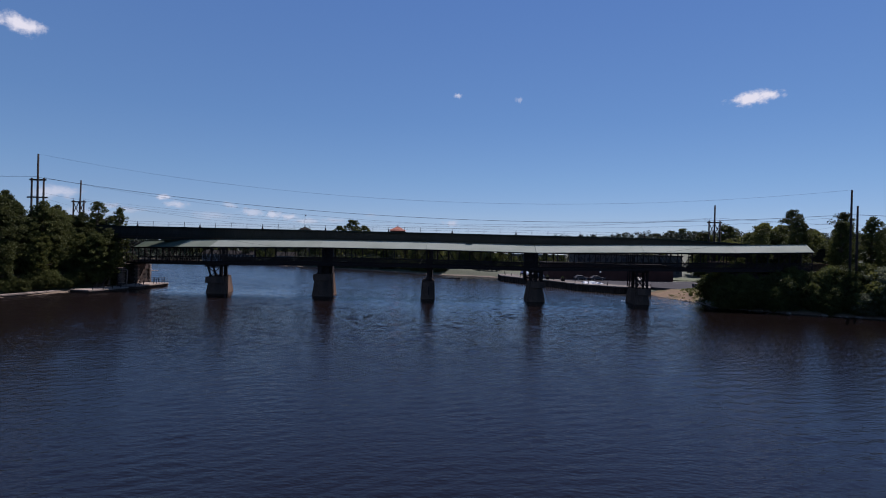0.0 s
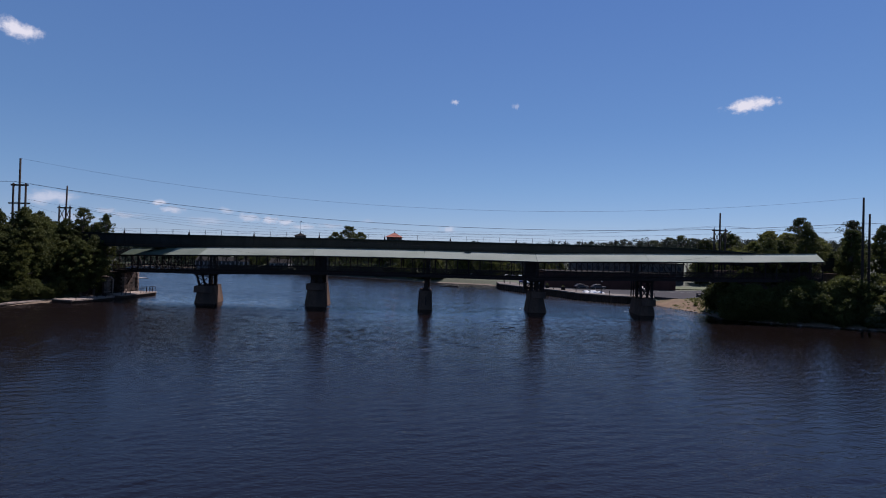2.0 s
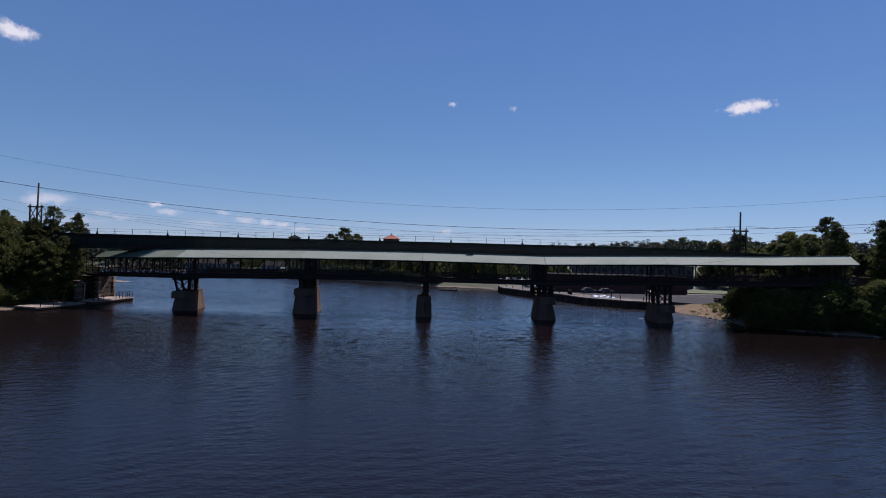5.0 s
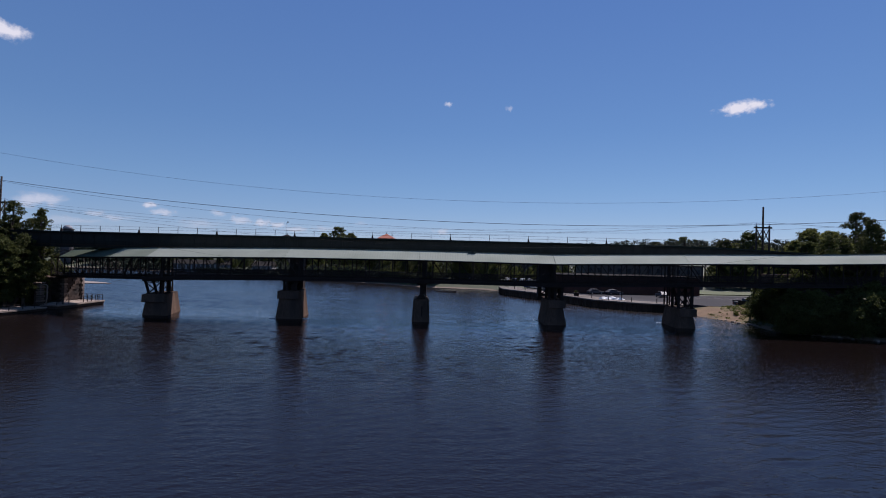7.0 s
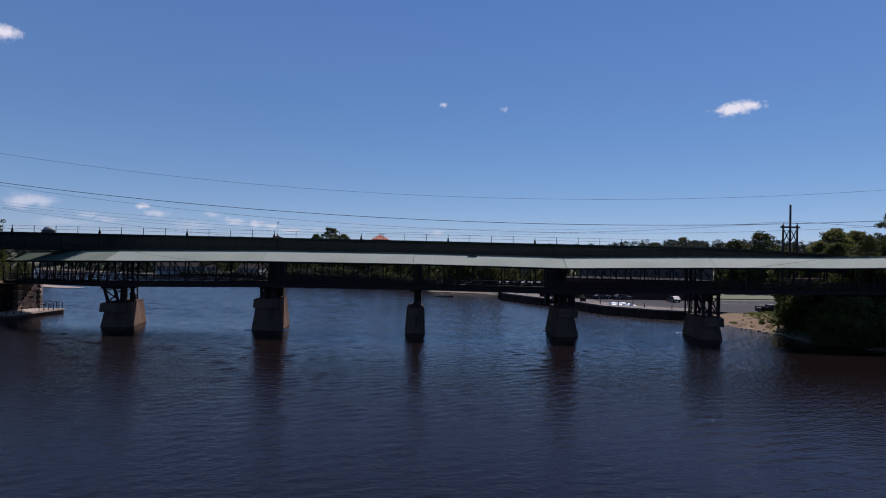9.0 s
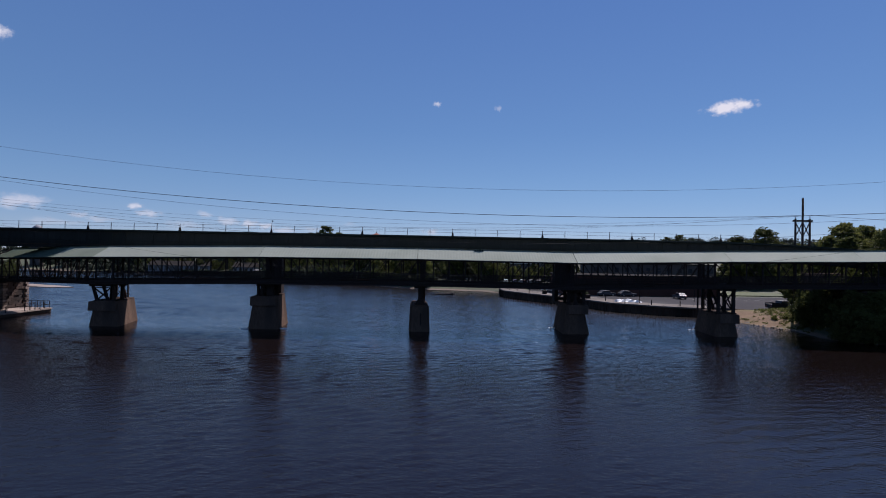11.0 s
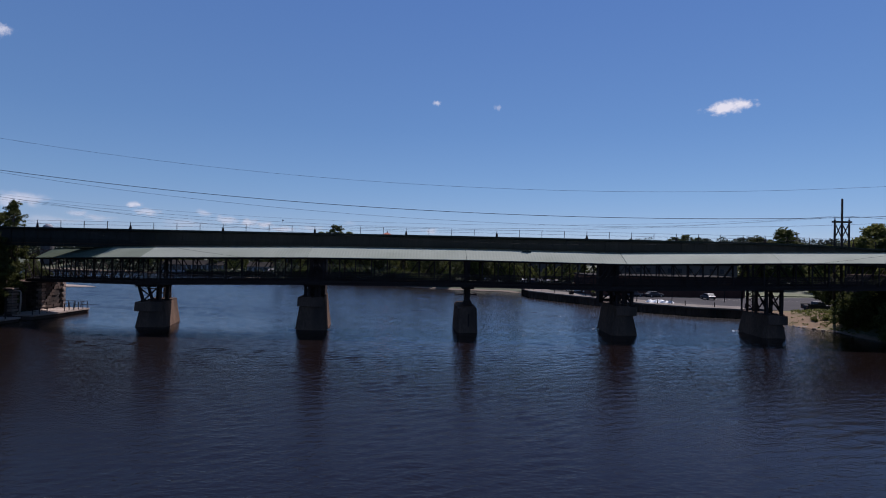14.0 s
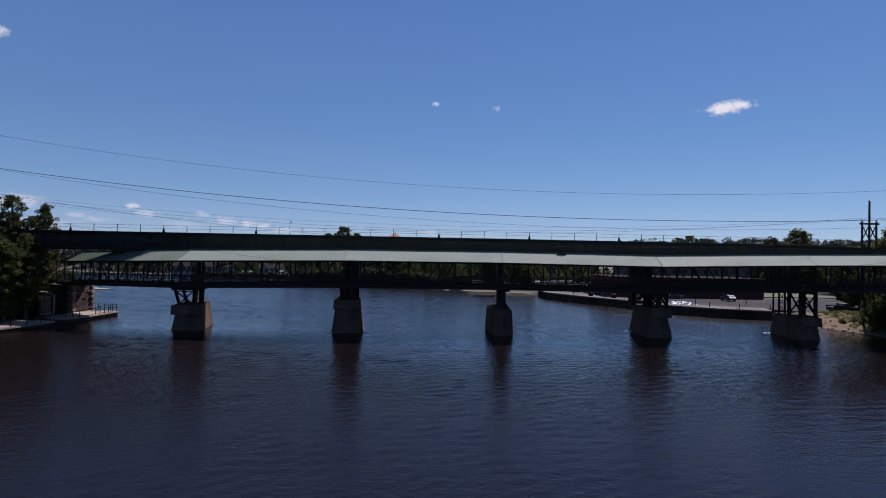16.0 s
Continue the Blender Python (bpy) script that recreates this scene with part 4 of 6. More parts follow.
def make_railing():
    rail = thing("bridge_railing", (0, G_FRONT - 0.3, girder_top(0) + 0.12), "thin steel post-and-wire railing along the girder bridge", "railing")
    xs = [-72.9 + 3.56 * k for k in range(41)]
    y = G_FRONT - 0.3
    for k, x in enumerate(xs):
        z = girder_top(x) + 0.12
        bar("post", (x, y, z), (x, y, z + 1.12), 0.07, 0.07, M_TRUSS, rail)
        if k % 4 == 2:
            part("post_foot", Geo().prism([(x - 0.19, y - 0.1), (x + 0.19, y - 0.1), (x + 0.19, y + 0.1), (x - 0.19, y + 0.1)], z, z + 0.55,
                                          [(x - 0.09, y - 0.06), (x + 0.09, y - 0.06), (x + 0.09, y + 0.06), (x - 0.09, y + 0.06)]), M_TRUSS, rail, "flared foot")
    for dz in (0.55, 1.05):
        g = Geo()
        for a, b in zip(xs, xs[1:]):
            g.beam((a, y, girder_top(a) + 0.12 + dz), (b, y, girder_top(b) + 0.12 + dz), 0.03, 0.03)
        part("wire", g, M_TRUSS, rail)


make_railing()


# ---------------------------------------------------------------- abutments, dock
def masonry(name, x0, x1, y0, y1, z0, z1, label, block=(1.1, 0.5)):
    """A solid of coursed blocks, each its own piece, round a plain core."""
    cx, cy = (x0 + x1) / 2, (y0 + y1) / 2
    wall = thing(name, (cx, cy, z0), label, "abutment")
    part("core", Geo().box(x0 + 0.2, x1 - 0.2, y0 + 0.2, y1 - 0.2, z0 - 2, z1), M_STONE, wall)
    rng = random.Random(int(x0 * 7 + y0))
    z, row = z0, 0
    while z < z1 - 0.05:
        h = min(block[1], z1 - z)
        for axis in (0, 1):
            lo, hi = (x0, x1) if axis == 0 else (y0 + 0.21, y1 - 0.21)
            s = lo - (block[0] / 2 if row % 2 else 0)
            while s < hi:
                a, b = max(s, lo), min(s + block[0] - 0.03, hi)
                s += block[0]
                if b - a < 0.08:
                    continue
                for side in (0, 1):
                    o = rng.uniform(-0.1, 0.14)
                    if axis == 0:
                        if side:
                            continue
                        g = Geo().box(a, b, y0 - o, y0 + 0.2, z + 0.015, z + h - 0.015)
                    else:
                        if side:
                            g = Geo().box(x1 - 0.2, x1 + o, a, b, z + 0.015, z + h - 0.015)
                        else:
                            g = Geo().box(x0 - o, x0 + 0.2, a, b, z + 0.015, z + h - 0.015)
                            if x0 < 0:
                                continue
                    part("stone_block", g, M_MASON, wall)
        z += h
        row += 1
    return wall


masonry("abutment", -82, -69.4, 13.0, 18.6, 0.4, 5.3, "dark stone masonry abutment under the footbridge end")
masonry("abutment", -92, -77.5, 5.6, 10.6, 3.0, 11.1, "brown stone masonry abutment of the girder bridge")
masonry("abutment", 63.5, 76, -3.0, 8, 0.6, 7.2, "dark stone abutment half hidden by bushes")
g = Geo().box(64, 92, G_FRONT - 1, G_BACK + 1, 2, 9.4)
solo("approach_pier", g, M_STONE, "stained concrete approach pier among the trees", "bridge pier", bevel=0.06)


def make_dock(pts, width, z, label):
    """A low concrete landing of slabs along the bank."""
    inner = offset_line(pts, -width)
    dock = thing("river_landing", (pts[0][0], pts[0][1], 0), label, "landing")
    for i in range(len(pts) - 1):
        n = max(1, round(math.hypot(pts[i + 1][0] - pts[i][0], pts[i + 1][1] - pts[i][1]) / 2.4))
        f = lambda line, t: (line[i][0] + (line[i + 1][0] - line[i][0]) * t, line[i][1] + (line[i + 1][1] - line[i][1]) * t)
        for k in range(n):
            a, b = k / n + 0.006, (k + 1) / n - 0.006
            part("deck_slab", Geo().prism([f(pts, a), f(pts, b), f(inner, b), f(inner, a)], z - 0.22, z + 0.012 * ((k * 7) % 3)), M_DECK, dock)
        part("base_wall", Geo().prism([f(offset_line(pts, -0.25), 0), f(offset_line(pts, -0.25), 1), f(inner, 1), f(inner, 0)], -2, z - 0.22), M_SHEET, dock, "dark wet base")
    return dock


make_dock([(-84, -44), (-78, -28), (-74.4, -14), (-73.6, -5.6)], 3.4, 0.5, "pale worn concrete river landing below the tree bank")
make_dock([(-67.4, -7.0), (-66.0, -2.5), (-65.4, 3.2)], 5.4, 0.62, "pale concrete landing beside the bank wall")
make_dock([(-65.0, 5.2), (-64.4, 9), (-63.8, 17)], 5.2, 0.72, "pale concrete landing with a railed end under the bridge")


def make_fence(pts, z, high, step, label):
    fence = thing("landing_fence", (pts[0][0], pts[0][1], z), label, "fence", "fences on the landing")
    for x, y, a in along(pts, step):
        bar("post", (x, y, z), (x, y, z + high), 0.09, 0.09, M_TRUSS, fence)
    for dz in (high * 0.5, high - 0.04):
        for p, q in zip(pts, pts[1:]):
            bar("rail", (*p, z + dz), (*q, z + dz), 0.06, 0.06, M_TRUSS, fence)


make_fence([(-68.3, 16.7), (-64.1, 16.7), (-64.6, 10.5)], 0.72, 1.25, 1.05, "dark metal fence round the landing end")
make_fence([(-65.4, 5.5), (-64.9, 8.4)], 0.72, 1.0, 1.3, "dark metal fence beside the abutment")
make_fence([(-67.2, -6.2), (-66.2, -2.5), (-65.7, 2.9)], 0.62, 0.95, 2.4, "low dark rail along the landing edge")

wallg = Geo()
back = [(-88, -44), (-81.8, -28), (-77.2, -14), (-75.0, -5), (-73.2, 2), (-71.2, 12.2)]
rear = offset_line(back, -0.8)
for i in range(len(back) - 1):
    wallg.prism([back[i], back[i + 1], rear[i + 1], rear[i]], 0, 3.4 + 0.2 * (i % 2))
solo("retaining_wall", wallg, M_MASON, "dark stained masonry retaining wall behind the landing", "wall", kind="structure", bevel=0.04)

steps = thing("stone_stairs", (-71.5, 3.5, 0.6), "worn pale stone steps beside the abutment", "stairs")
for k in range(8):
    part("step", Geo().box(-73.5 + 0.1 * k, -71, 2.4 + 0.28 * k, 2.7 + 0.28 * k + 0.3, 0.5, 0.8 + 0.3 * k), M_MASON, steps, bevel=0.02)
pillar = thing("gate_pillar", (-69.2, 6.2, 0.6), "coursed stone gate pillar coloured pale for the sun", "pillar")
part("core", Geo().box(-69.75, -68.65, 5.7, 6.7, 0.4, 4.5), M_MASON, pillar)
for k in range(9):
    o = 0.12 if k % 2 else 0.0
    part("stone_block", Geo().box(-69.3, -68.6 + o, 5.66 - o, 6.74 + o, 0.72 + 0.42 * k, 1.06 + 0.42 * k), M_QUOIN, pillar, bevel=0.03)
part("cap_stone", Geo().box(-69.95, -68.45, 5.5, 6.9, 4.5, 4.72), M_QUOIN, pillar, bevel=0.04)
pipe = thing("stand_pipe", (-67.6, 6.0, 0.7), "pale bent metal pipe beside the gate pillar", "pipe")
part("run", Geo().tube([(-68.6, 6.0, 4.3), (-67.8, 6.0, 4.32), (-67.55, 6.0, 4.1), (-67.55, 6.0, 2.4), (-67.7, 6.0, 0.72)], [0.12] * 5, 8), M_DECK, pipe, smooth=True)
# corner stones in the colour lightened for sunlight
for k in range(10):
    o = 0.28 if k % 2 else 0.0
    part("quoin", Geo().box(-69.75 - o, -69.14, 12.8 - o * 0.2, 13.5 + o, 0.5 + 0.47 * k, 0.9 + 0.47 * k), M_QUOIN, bpy.data.objects["abutment"], "corner stone coloured pale for the sun", bevel=0.03)
    part("quoin", Geo().box(-69.6, -69.12, 18.1 - o, 18.7, 0.5 + 0.47 * k, 0.9 + 0.47 * k), M_QUOIN, bpy.data.objects["abutment"], "corner stone coloured pale for the sun", bevel=0.03)


# ---------------------------------------------------------------- poles and cables
def make_pole(x, y, top, arm, spread, label, lean=0.0, braced=True):
    z0 = height_at(x, y) - 0.3
    p = thing("power_pole", (x, y, z0), label, "power pole", "power line poles")
    tx = x + lean
    part("mast", Geo().tube([(x, y, z0), (tx, y, top)], [0.27, 0.17], 8), M_WOOD, p, smooth=True)
    if spread:
        for k in (-1, 1):
            part("side_post", Geo().tube([(x + k * spread, y, z0), (x + k * spread, y, arm + 0.4)], [0.24, 0.17], 8), M_WOOD, p, smooth=True)
        bar("cross_arm", (x - spread - 0.5, y, arm), (x + spread + 0.5, y, arm), 0.3, 0.32, M_WOOD, p)
        if not braced:
            bar("cross_arm", (x - spread - 0.9, y, arm - 3.6), (x + spread + 0.9, y, arm - 3.6), 0.25, 0.28, M_WOOD, p)
            return p
        for k in (-1, 1):
            bar("x_brace", (x, y, arm - 0.2), (x + k * spread, y, arm - 2.9), 0.13, 0.13, M_WOOD, p)
            bar("x_brace", (x + k * spread, y, arm - 0.2), (x, y, arm - 2.9), 0.13, 0.13, M_WOOD, p)
            part("insulator", Geo().tube([(x + k * spread, y, arm + 0.4), (x + k * spread, y, arm + 0.85)], [0.12, 0.08], 6), M_CHROME, p)
    return p


make_pole(-90.5, 22.5, 25.9, 20.4, 1.35, "dark wooden power pole frame rising above trees", 0.5)
make_pole(-79.95, -5.0, 28.2, 22.9, 1.25, "tall dark wooden power pole frame above the bank", 0.0, False)
make_pole(68.4, 17.0, 22.7, 18.55, 1.3, "dark wooden braced power pole frame behind the bridge")
make_pole(81.6, -9.8, 23.9, 19.8, 0, "tall dark wooden power pole among bushes")
make_pole(83.0, -9.5, 20.9, 19.0, 0, "shorter dark wooden power pole among bushes")


def cable(a, b, sag, r=0.035):
    a, b = Vector(a), Vector(b)
    pts = []
    for k in range(41):
        t = k / 40
        p = a.lerp(b, t)
        p.z -= 4 * sag * t * (1 - t)
        pts.append(p)
    solo("power_cable", Geo().tube(pts, [r] * 41, 5), M_WIRE, "thin sagging power cable across the river", "cable", "power cables over the river", smooth=True)


cable((-81.2, -5, 23.6), (81.6, -9.8, 19.2), 4.6, 0.036)
cable((-78.7, -5, 23.4), (83.0, -9.5, 19.0), 5.6, 0.016)
cable((-80.0, -5, 28.2), (81.6, -9.8, 23.9), 5.9, 0.016)
cable((-89.1, 22.5, 20.6), (69.9, 17, 19.6), 4.0, 0.018)
cable((-91.9, 22.5, 20.6), (66.9, 17, 19.6), 4.5, 0.014)
cable((-90.5, 22.5, 21.2), (68.4, 17, 19.6), 3.6, 0.014)
cable((-78.7, -5, 20.2), (83.0, -9.5, 18.2), 6.3, 0.016)
cable((-81.2, -5, 19.8), (83.0, -9.5, 17.8), 10.3, 0.012)
cable((81.6, -9.8, 19.2), (190, -40, 22), 2, 0.04)
cable((-81.2, -5, 23.6), (-190, -20, 27), 2, 0.04)
cable((69.9, 17, 19.6), (190, 22, 22), 2, 0.03)


# ---------------------------------------------------------------- trees and bushes
def leaf_cloud(rng, centres, radii, per, size):
    """Leaf quads scattered in clumps, turned at random."""
    n = len(centres) * per
    c = np.repeat(np.array(centres), per, 0)
    r = np.repeat(np.array(radii), per)[:, None]
    d = rng.normal(size=(n, 3))
    d /= np.linalg.norm(d, axis=1)[:, None]
    d *= (rng.random((n, 1)) ** 0.45) * r * np.array([1, 1, 0.75])
    p = c + d
    u = rng.normal(size=(n, 3)); u /= np.linalg.norm(u, axis=1)[:, None]
    t = rng.normal(size=(n, 3)); v = np.cross(u, t); v /= np.linalg.norm(v, axis=1)[:, None]
    s = size * rng.uniform(0.6, 1.3, (n, 1))
    q = np.stack([p - u * s, p + v * s * 0.55 + u * s * 0.1, p + u * s, p - v * s * 0.55 + u * s * 0.1], 1).reshape(-1, 3)
    return q


def leaf_mesh(name, pts, mat):
    me = bpy.data.meshes.new(name)
    n = len(pts) // 4
    me.vertices.add(n * 4); me.loops.add(n * 4); me.polygons.add(n)
    me.vertices.foreach_set("co", np.ascontiguousarray(pts, dtype=np.float32).ravel())
    me.loops.foreach_set("vertex_index", np.arange(n * 4, dtype=np.int32))
    me.polygons.foreach_set("loop_start", np.arange(0, n * 4, 4, dtype=np.int32))
    me.update(calc_edges=True)
    me.materials.append(mat)
    return me


def make_tree(name, seed, height, spread, base, clumps, per, leaf, mat, label, category="tree", airy=1.0, group=""):
    """A tapered trunk with limbs and a crown of many small leaf clumps, standing at the origin."""
    rng = np.random.default_rng(seed)
    tree = thing(name, (0, 0, 0), label, category, group)
    centres, radii = [], []
    lobes = [(rng.uniform(-0.5, 0.5) * spread, rng.uniform(-0.5, 0.5) * spread, rng.uniform(0.45, 0.85) * height, rng.uniform(0.35, 0.6)) for _ in range(5)]
    for k in range(clumps):
        a, h = rng.uniform(0, 2 * math.pi), rng.random()
        z = base + (height - base) * h
        prof = (math.sin(math.pi * min(1, 0.12 + 0.86 * h)) ** 0.7)
        r = spread * prof * math.sqrt(rng.uniform(0.15, 1)) * (0.75 + 0.35 * math.sin(3 * a + seed) * math.cos(5 * h + seed))
        x, y = r * math.cos(a), r * math.sin(a)
        lx, ly, lz, lw = lobes[k % 5]
        x, y, z = x * (1 - 0.35 * lw) + lx * 0.5 * prof, y * (1 - 0.35 * lw) + ly * 0.5 * prof, z * (1 - 0.12) + lz * 0.12
        centres.append((x, y, z)); radii.append((rng.uniform(0.04, 0.15) * spread * airy + 0.25) * (0.8 if clumps > 200 else 1))
    crown = new("crown", leaf_mesh("crown", leaf_cloud(rng, centres, radii, per, leaf), mat))
    crown.parent = tree
    g = Geo()
    r0 = 0.022 * height + 0.05
    g.tube([(0, 0, -0.5), (0.05 * spread, 0, height * 0.3), (-0.04 * spread, 0.05 * spread, height * 0.6), (0, 0, height * 0.9)], [r0, r0 * 0.75, r0 * 0.45, 0.03], 7)
    part("trunk", g, M_BARK, tree, smooth=True)
    limbs = Geo()
    for k in range(0, len(centres), max(1, len(centres) // 9)):
        c = Vector(centres[k])
        s = Vector((0, 0, max(height * 0.18, c.z * 0.55)))
        m = s.lerp(c, 0.5) + Vector((0, 0, 0.06 * height))
        limbs.tube([s, m, c], [r0 * 0.45, r0 * 0.3, 0.02], 5)
    part("limb", limbs, M_BARK, tree, smooth=True)
    return tree


def plant(proto, x, y, size, turn, sink=0.1, widen=1.0):
    m = Matrix.LocRotScale((x, y, height_at(x, y) - sink), Euler((0, 0, radians(turn))), (size * widen, size * widen, size))
    return copy_thing(proto, m)


BANK_A = make_tree("broadleaf_tree", 3, 13, 4.6, 0.6, 380, 52, 0.15, M_LEAF, "leafy green broadleaf tree on the river bank", group="bank trees")
BANK_B = make_tree("broadleaf_tree", 8, 15, 4.2, 1.0, 380, 50, 0.15, M_LEAFD, "dark green broadleaf tree on the river bank", group="bank trees")
BANK_C = make_tree("broadleaf_tree", 14, 11, 4.4, 0.4, 360, 52, 0.15, M_LEAFY, "sunlit yellow-green broadleaf tree on the bank", group="bank trees")
BANK_D = make_tree("slender_tree", 21, 16, 3.0, 4.5, 130, 60, 0.14, M_LEAFD, "slender open-crowned tree above the bank", airy=1.1, group="bank trees")
BANK_E = make_tree("broadleaf_tree", 27, 20, 2.9, 5.0, 240, 60, 0.14, M_LEAFD, "tall dark green tree beside the girder bridge", group="bank trees")
BUSH_A = make_tree("bush", 31, 4.2, 2.7, 0.0, 150, 48, 0.11, M_LEAF, "dense green bush at the water's edge", "bush", group="bank bushes")
BUSH_B = make_tree("bush", 37, 3.4, 2.6, 0.0, 140, 48, 0.11, M_LEAFD, "dark overhanging bush at the water's edge", "bush", group="bank bushes")
BUSH_C = make_tree("bush", 41, 2.6, 2.0, 0.0, 120, 44, 0.1, M_LEAFY, "bright yellow-green bush on the bank", "bush", group="bank bushes")
BUSH_D = make_tree("bush", 46, 3.0, 2.2, 0.0, 130, 46, 0.1, M_LEAFP, "pale grey-green bush at the water's edge", "bush", group="bank bushes")
FAR_A = make_tree("distant_tree", 51, 14, 6.0, 0.4, 150, 40, 0.28, M_LEAF, "rounded green tree of the far bank", group="far trees")
FAR_B = make_tree("distant_tree", 57, 17, 5.6, 0.6, 150, 40, 0.28, M_LEAFD, "tall dark green tree of the far bank", group="far trees")
FAR_C = make_tree("distant_tree", 61, 12, 6.6, 0.3, 150, 40, 0.28, M_LEAFY, "light green spreading tree of the far bank", group="far trees")
PROTOS = [BANK_A, BANK_B, BANK_C, BANK_D, BANK_E, BUSH_A, BUSH_B, BUSH_C, BUSH_D, FAR_A, FAR_B, FAR_C]

rng = random.Random(5)
# near bank on the landing side
for x, y, kind, s in [(-82, -32, BANK_B, 1.38), (-86, -40, BANK_B, 1.4), (-80.5, -24, BANK_B, 1.2), (-84, -26, BANK_B, 1.3), (-78.5, -16, BANK_B, 1.05), (-83, -17, BANK_B, 1.15),
                      (-76.8, -9, BANK_C, 0.95), (-77, -3, BANK_A, 0.95), (-75, 1, BANK_C, 0.8), (-74.5, 4, BANK_A, 0.72), (-84, -8, BANK_B, 1.05), (-80, -11, BANK_A, 1.05), (-88, -14, BANK_A, 1.35), (-90, -28, BANK_B, 1.4), (-81, 2, BANK_B, 0.9),
                      (-94, -20, BANK_A, 1.4), (-96, -36, BANK_B, 1.4), (-92, -48, BANK_A, 1.4), (-98, -58, BANK_B, 1.4), (-84, 2, BANK_A, 0.95), (-90, 0, BANK_B, 1.0), (-96, 3, BANK_A, 1.1),
                      (-73.0, 1.8, BANK_C, 0.8), (-70.9, 4.6, BANK_B, 0.9), (-71.4, 7.9, BANK_B, 0.62), (-71.8, 1.6, BANK_A, 0.95), (-73.4, 7.6, BANK_B, 0.55), (-74.6, 10.6, BANK_A, 0.62), (-86, 14, BANK_B, 0.8), (-95, 16, BANK_A, 0.9), (-104, 0, BANK_B, 1.25), (-108, -24, BANK_A, 1.4), (-102, 20, BANK_A, 0.9), (-84, 24, BANK_C, 0.6), (-92, 34, BANK_A, 0.7), (-104, 40, BANK_B, 0.7)]:
    plant(kind, x, y, s, rng.uniform(0, 360))
for k in range(22):
    t = k / 21
    x, y = -88 + 13 * t, -46 + 48 * t
    plant(rng.choice([BUSH_A, BUSH_B, BUSH_A]), x - 1.2 + rng.uniform(-0.8, 0.5), y + rng.uniform(-0.6, 0.6), rng.uniform(1.1, 1.6), rng.uniform(0, 360))
    plant(BUSH_A, x - 3.4 + rng.uniform(-0.6, 0.6), y + rng.uniform(-1, 1), rng.uniform(1.2, 1.7), rng.uniform(0, 360))
for x, y, s in [(-74.2, 4.5, 1.2), (-73.8, 7, 1.1), (-73.4, 9.5, 1.2), (-75.5, 6, 1.5), (-72.0, 5.2, 0.8), (-71.4, 7.6, 0.7), (-75, 10.5, 1.5), (-78, 8, 1.6)]:
    plant(BUSH_A if s > 1 else BUSH_B, x, y, s, rng.uniform(0, 360))
for k in range(26):
    y = 24 + 74 * k / 25
    x = -10 - 0.66 * (79 + y) - rng.uniform(3, 26)
    plant(rng.choice([FAR_A, FAR_B, FAR_C]), x, y, rng.uniform(0.4, 0.6), rng.uniform(0, 360))
plant(BANK_E, -72.0, 9.9, 0.92, 70)
for x, y, kind, size in [(-80, -1, BANK_A, 0.95), (-77.5, 5, BANK_B, 0.82), (-82, 6, BANK_A, 0.9), (-86, 4, BANK_B, 0.9), (-79, 10, BANK_A, 0.8), (-83, 12, BANK_B, 0.75), (-76, 9, BANK_B, 0.78), (-78, -6, BANK_B, 0.98), (-82, -13, BANK_A, 1.15), (-87, -20, BANK_A, 1.3)]:
    plant(kind, x, y, size, rng.uniform(0, 360), widen=1.15)
for x, y, s, k in [(-75.8, 8.0, 0.95, 1.1), (-74.4, 11.2, 0.85, 1.2)]:
    plant(BANK_D, x, y, s, 40 * k, widen=k)
for k in range(44):
    y = -46 + 44 * k / 43
    x = float(np.interp(y, [-44, -28, -14, -5, 2], [-87.5, -81.3, -76.8, -74.4, -72.6]))
    plant(rng.choice([BUSH_B, BUSH_B, BUSH_A]), x + rng.uniform(-0.6, 0.2), y, rng.uniform(0.7, 1.0), rng.uniform(0, 360))
for x, y, s in [(-77, 25, 0.55), (-80, 27, 0.6), (-76, 21.4, 0.5)]:
    plant(BANK_B, x, y, s, rng.uniform(0, 360), widen=1.1)
for x, y, s in [(76.5, 31, 0.5), (79.5, 33, 0.55), (83, 36, 0.6), (87, 38, 0.6), (82, 30, 0.55), (77.5, 29, 0.4), (71.5, 9.5, 0.5), (74, 10, 0.55), (91, 42, 0.6)]:
    plant(BANK_B, x, y, s, rng.uniform(0, 360), widen=1.1)
for x, y, s in [(86, 34, 1.4), (92, 38, 1.68), (98, 40, 1.65), (104, 44, 1.55), (110, 46, 1.6), (95, 32, 1.35), (102, 34, 1.45), (83, 40, 1.25)]:
    plant(BANK_C, x, y, s, rng.uniform(0, 360), widen=1.1)
for x, y, s, kind in [(84, -12.5, 1.7, BUSH_C), (81, -9.5, 1.5, BUSH_A), (89, -16, 1.9, BUSH_A), (93.5, -20, 1.7, BUSH_C), (97, -24, 2.1, BUSH_A), (86.5, -8, 2.0, BUSH_C), (100, -20, 2.3, BUSH_C), (77.5, -8.5, 1.35, BUSH_C), (94, -13, 2.2, BUSH_A)]:
    plant(kind, x, y, s, rng.uniform(0, 360))
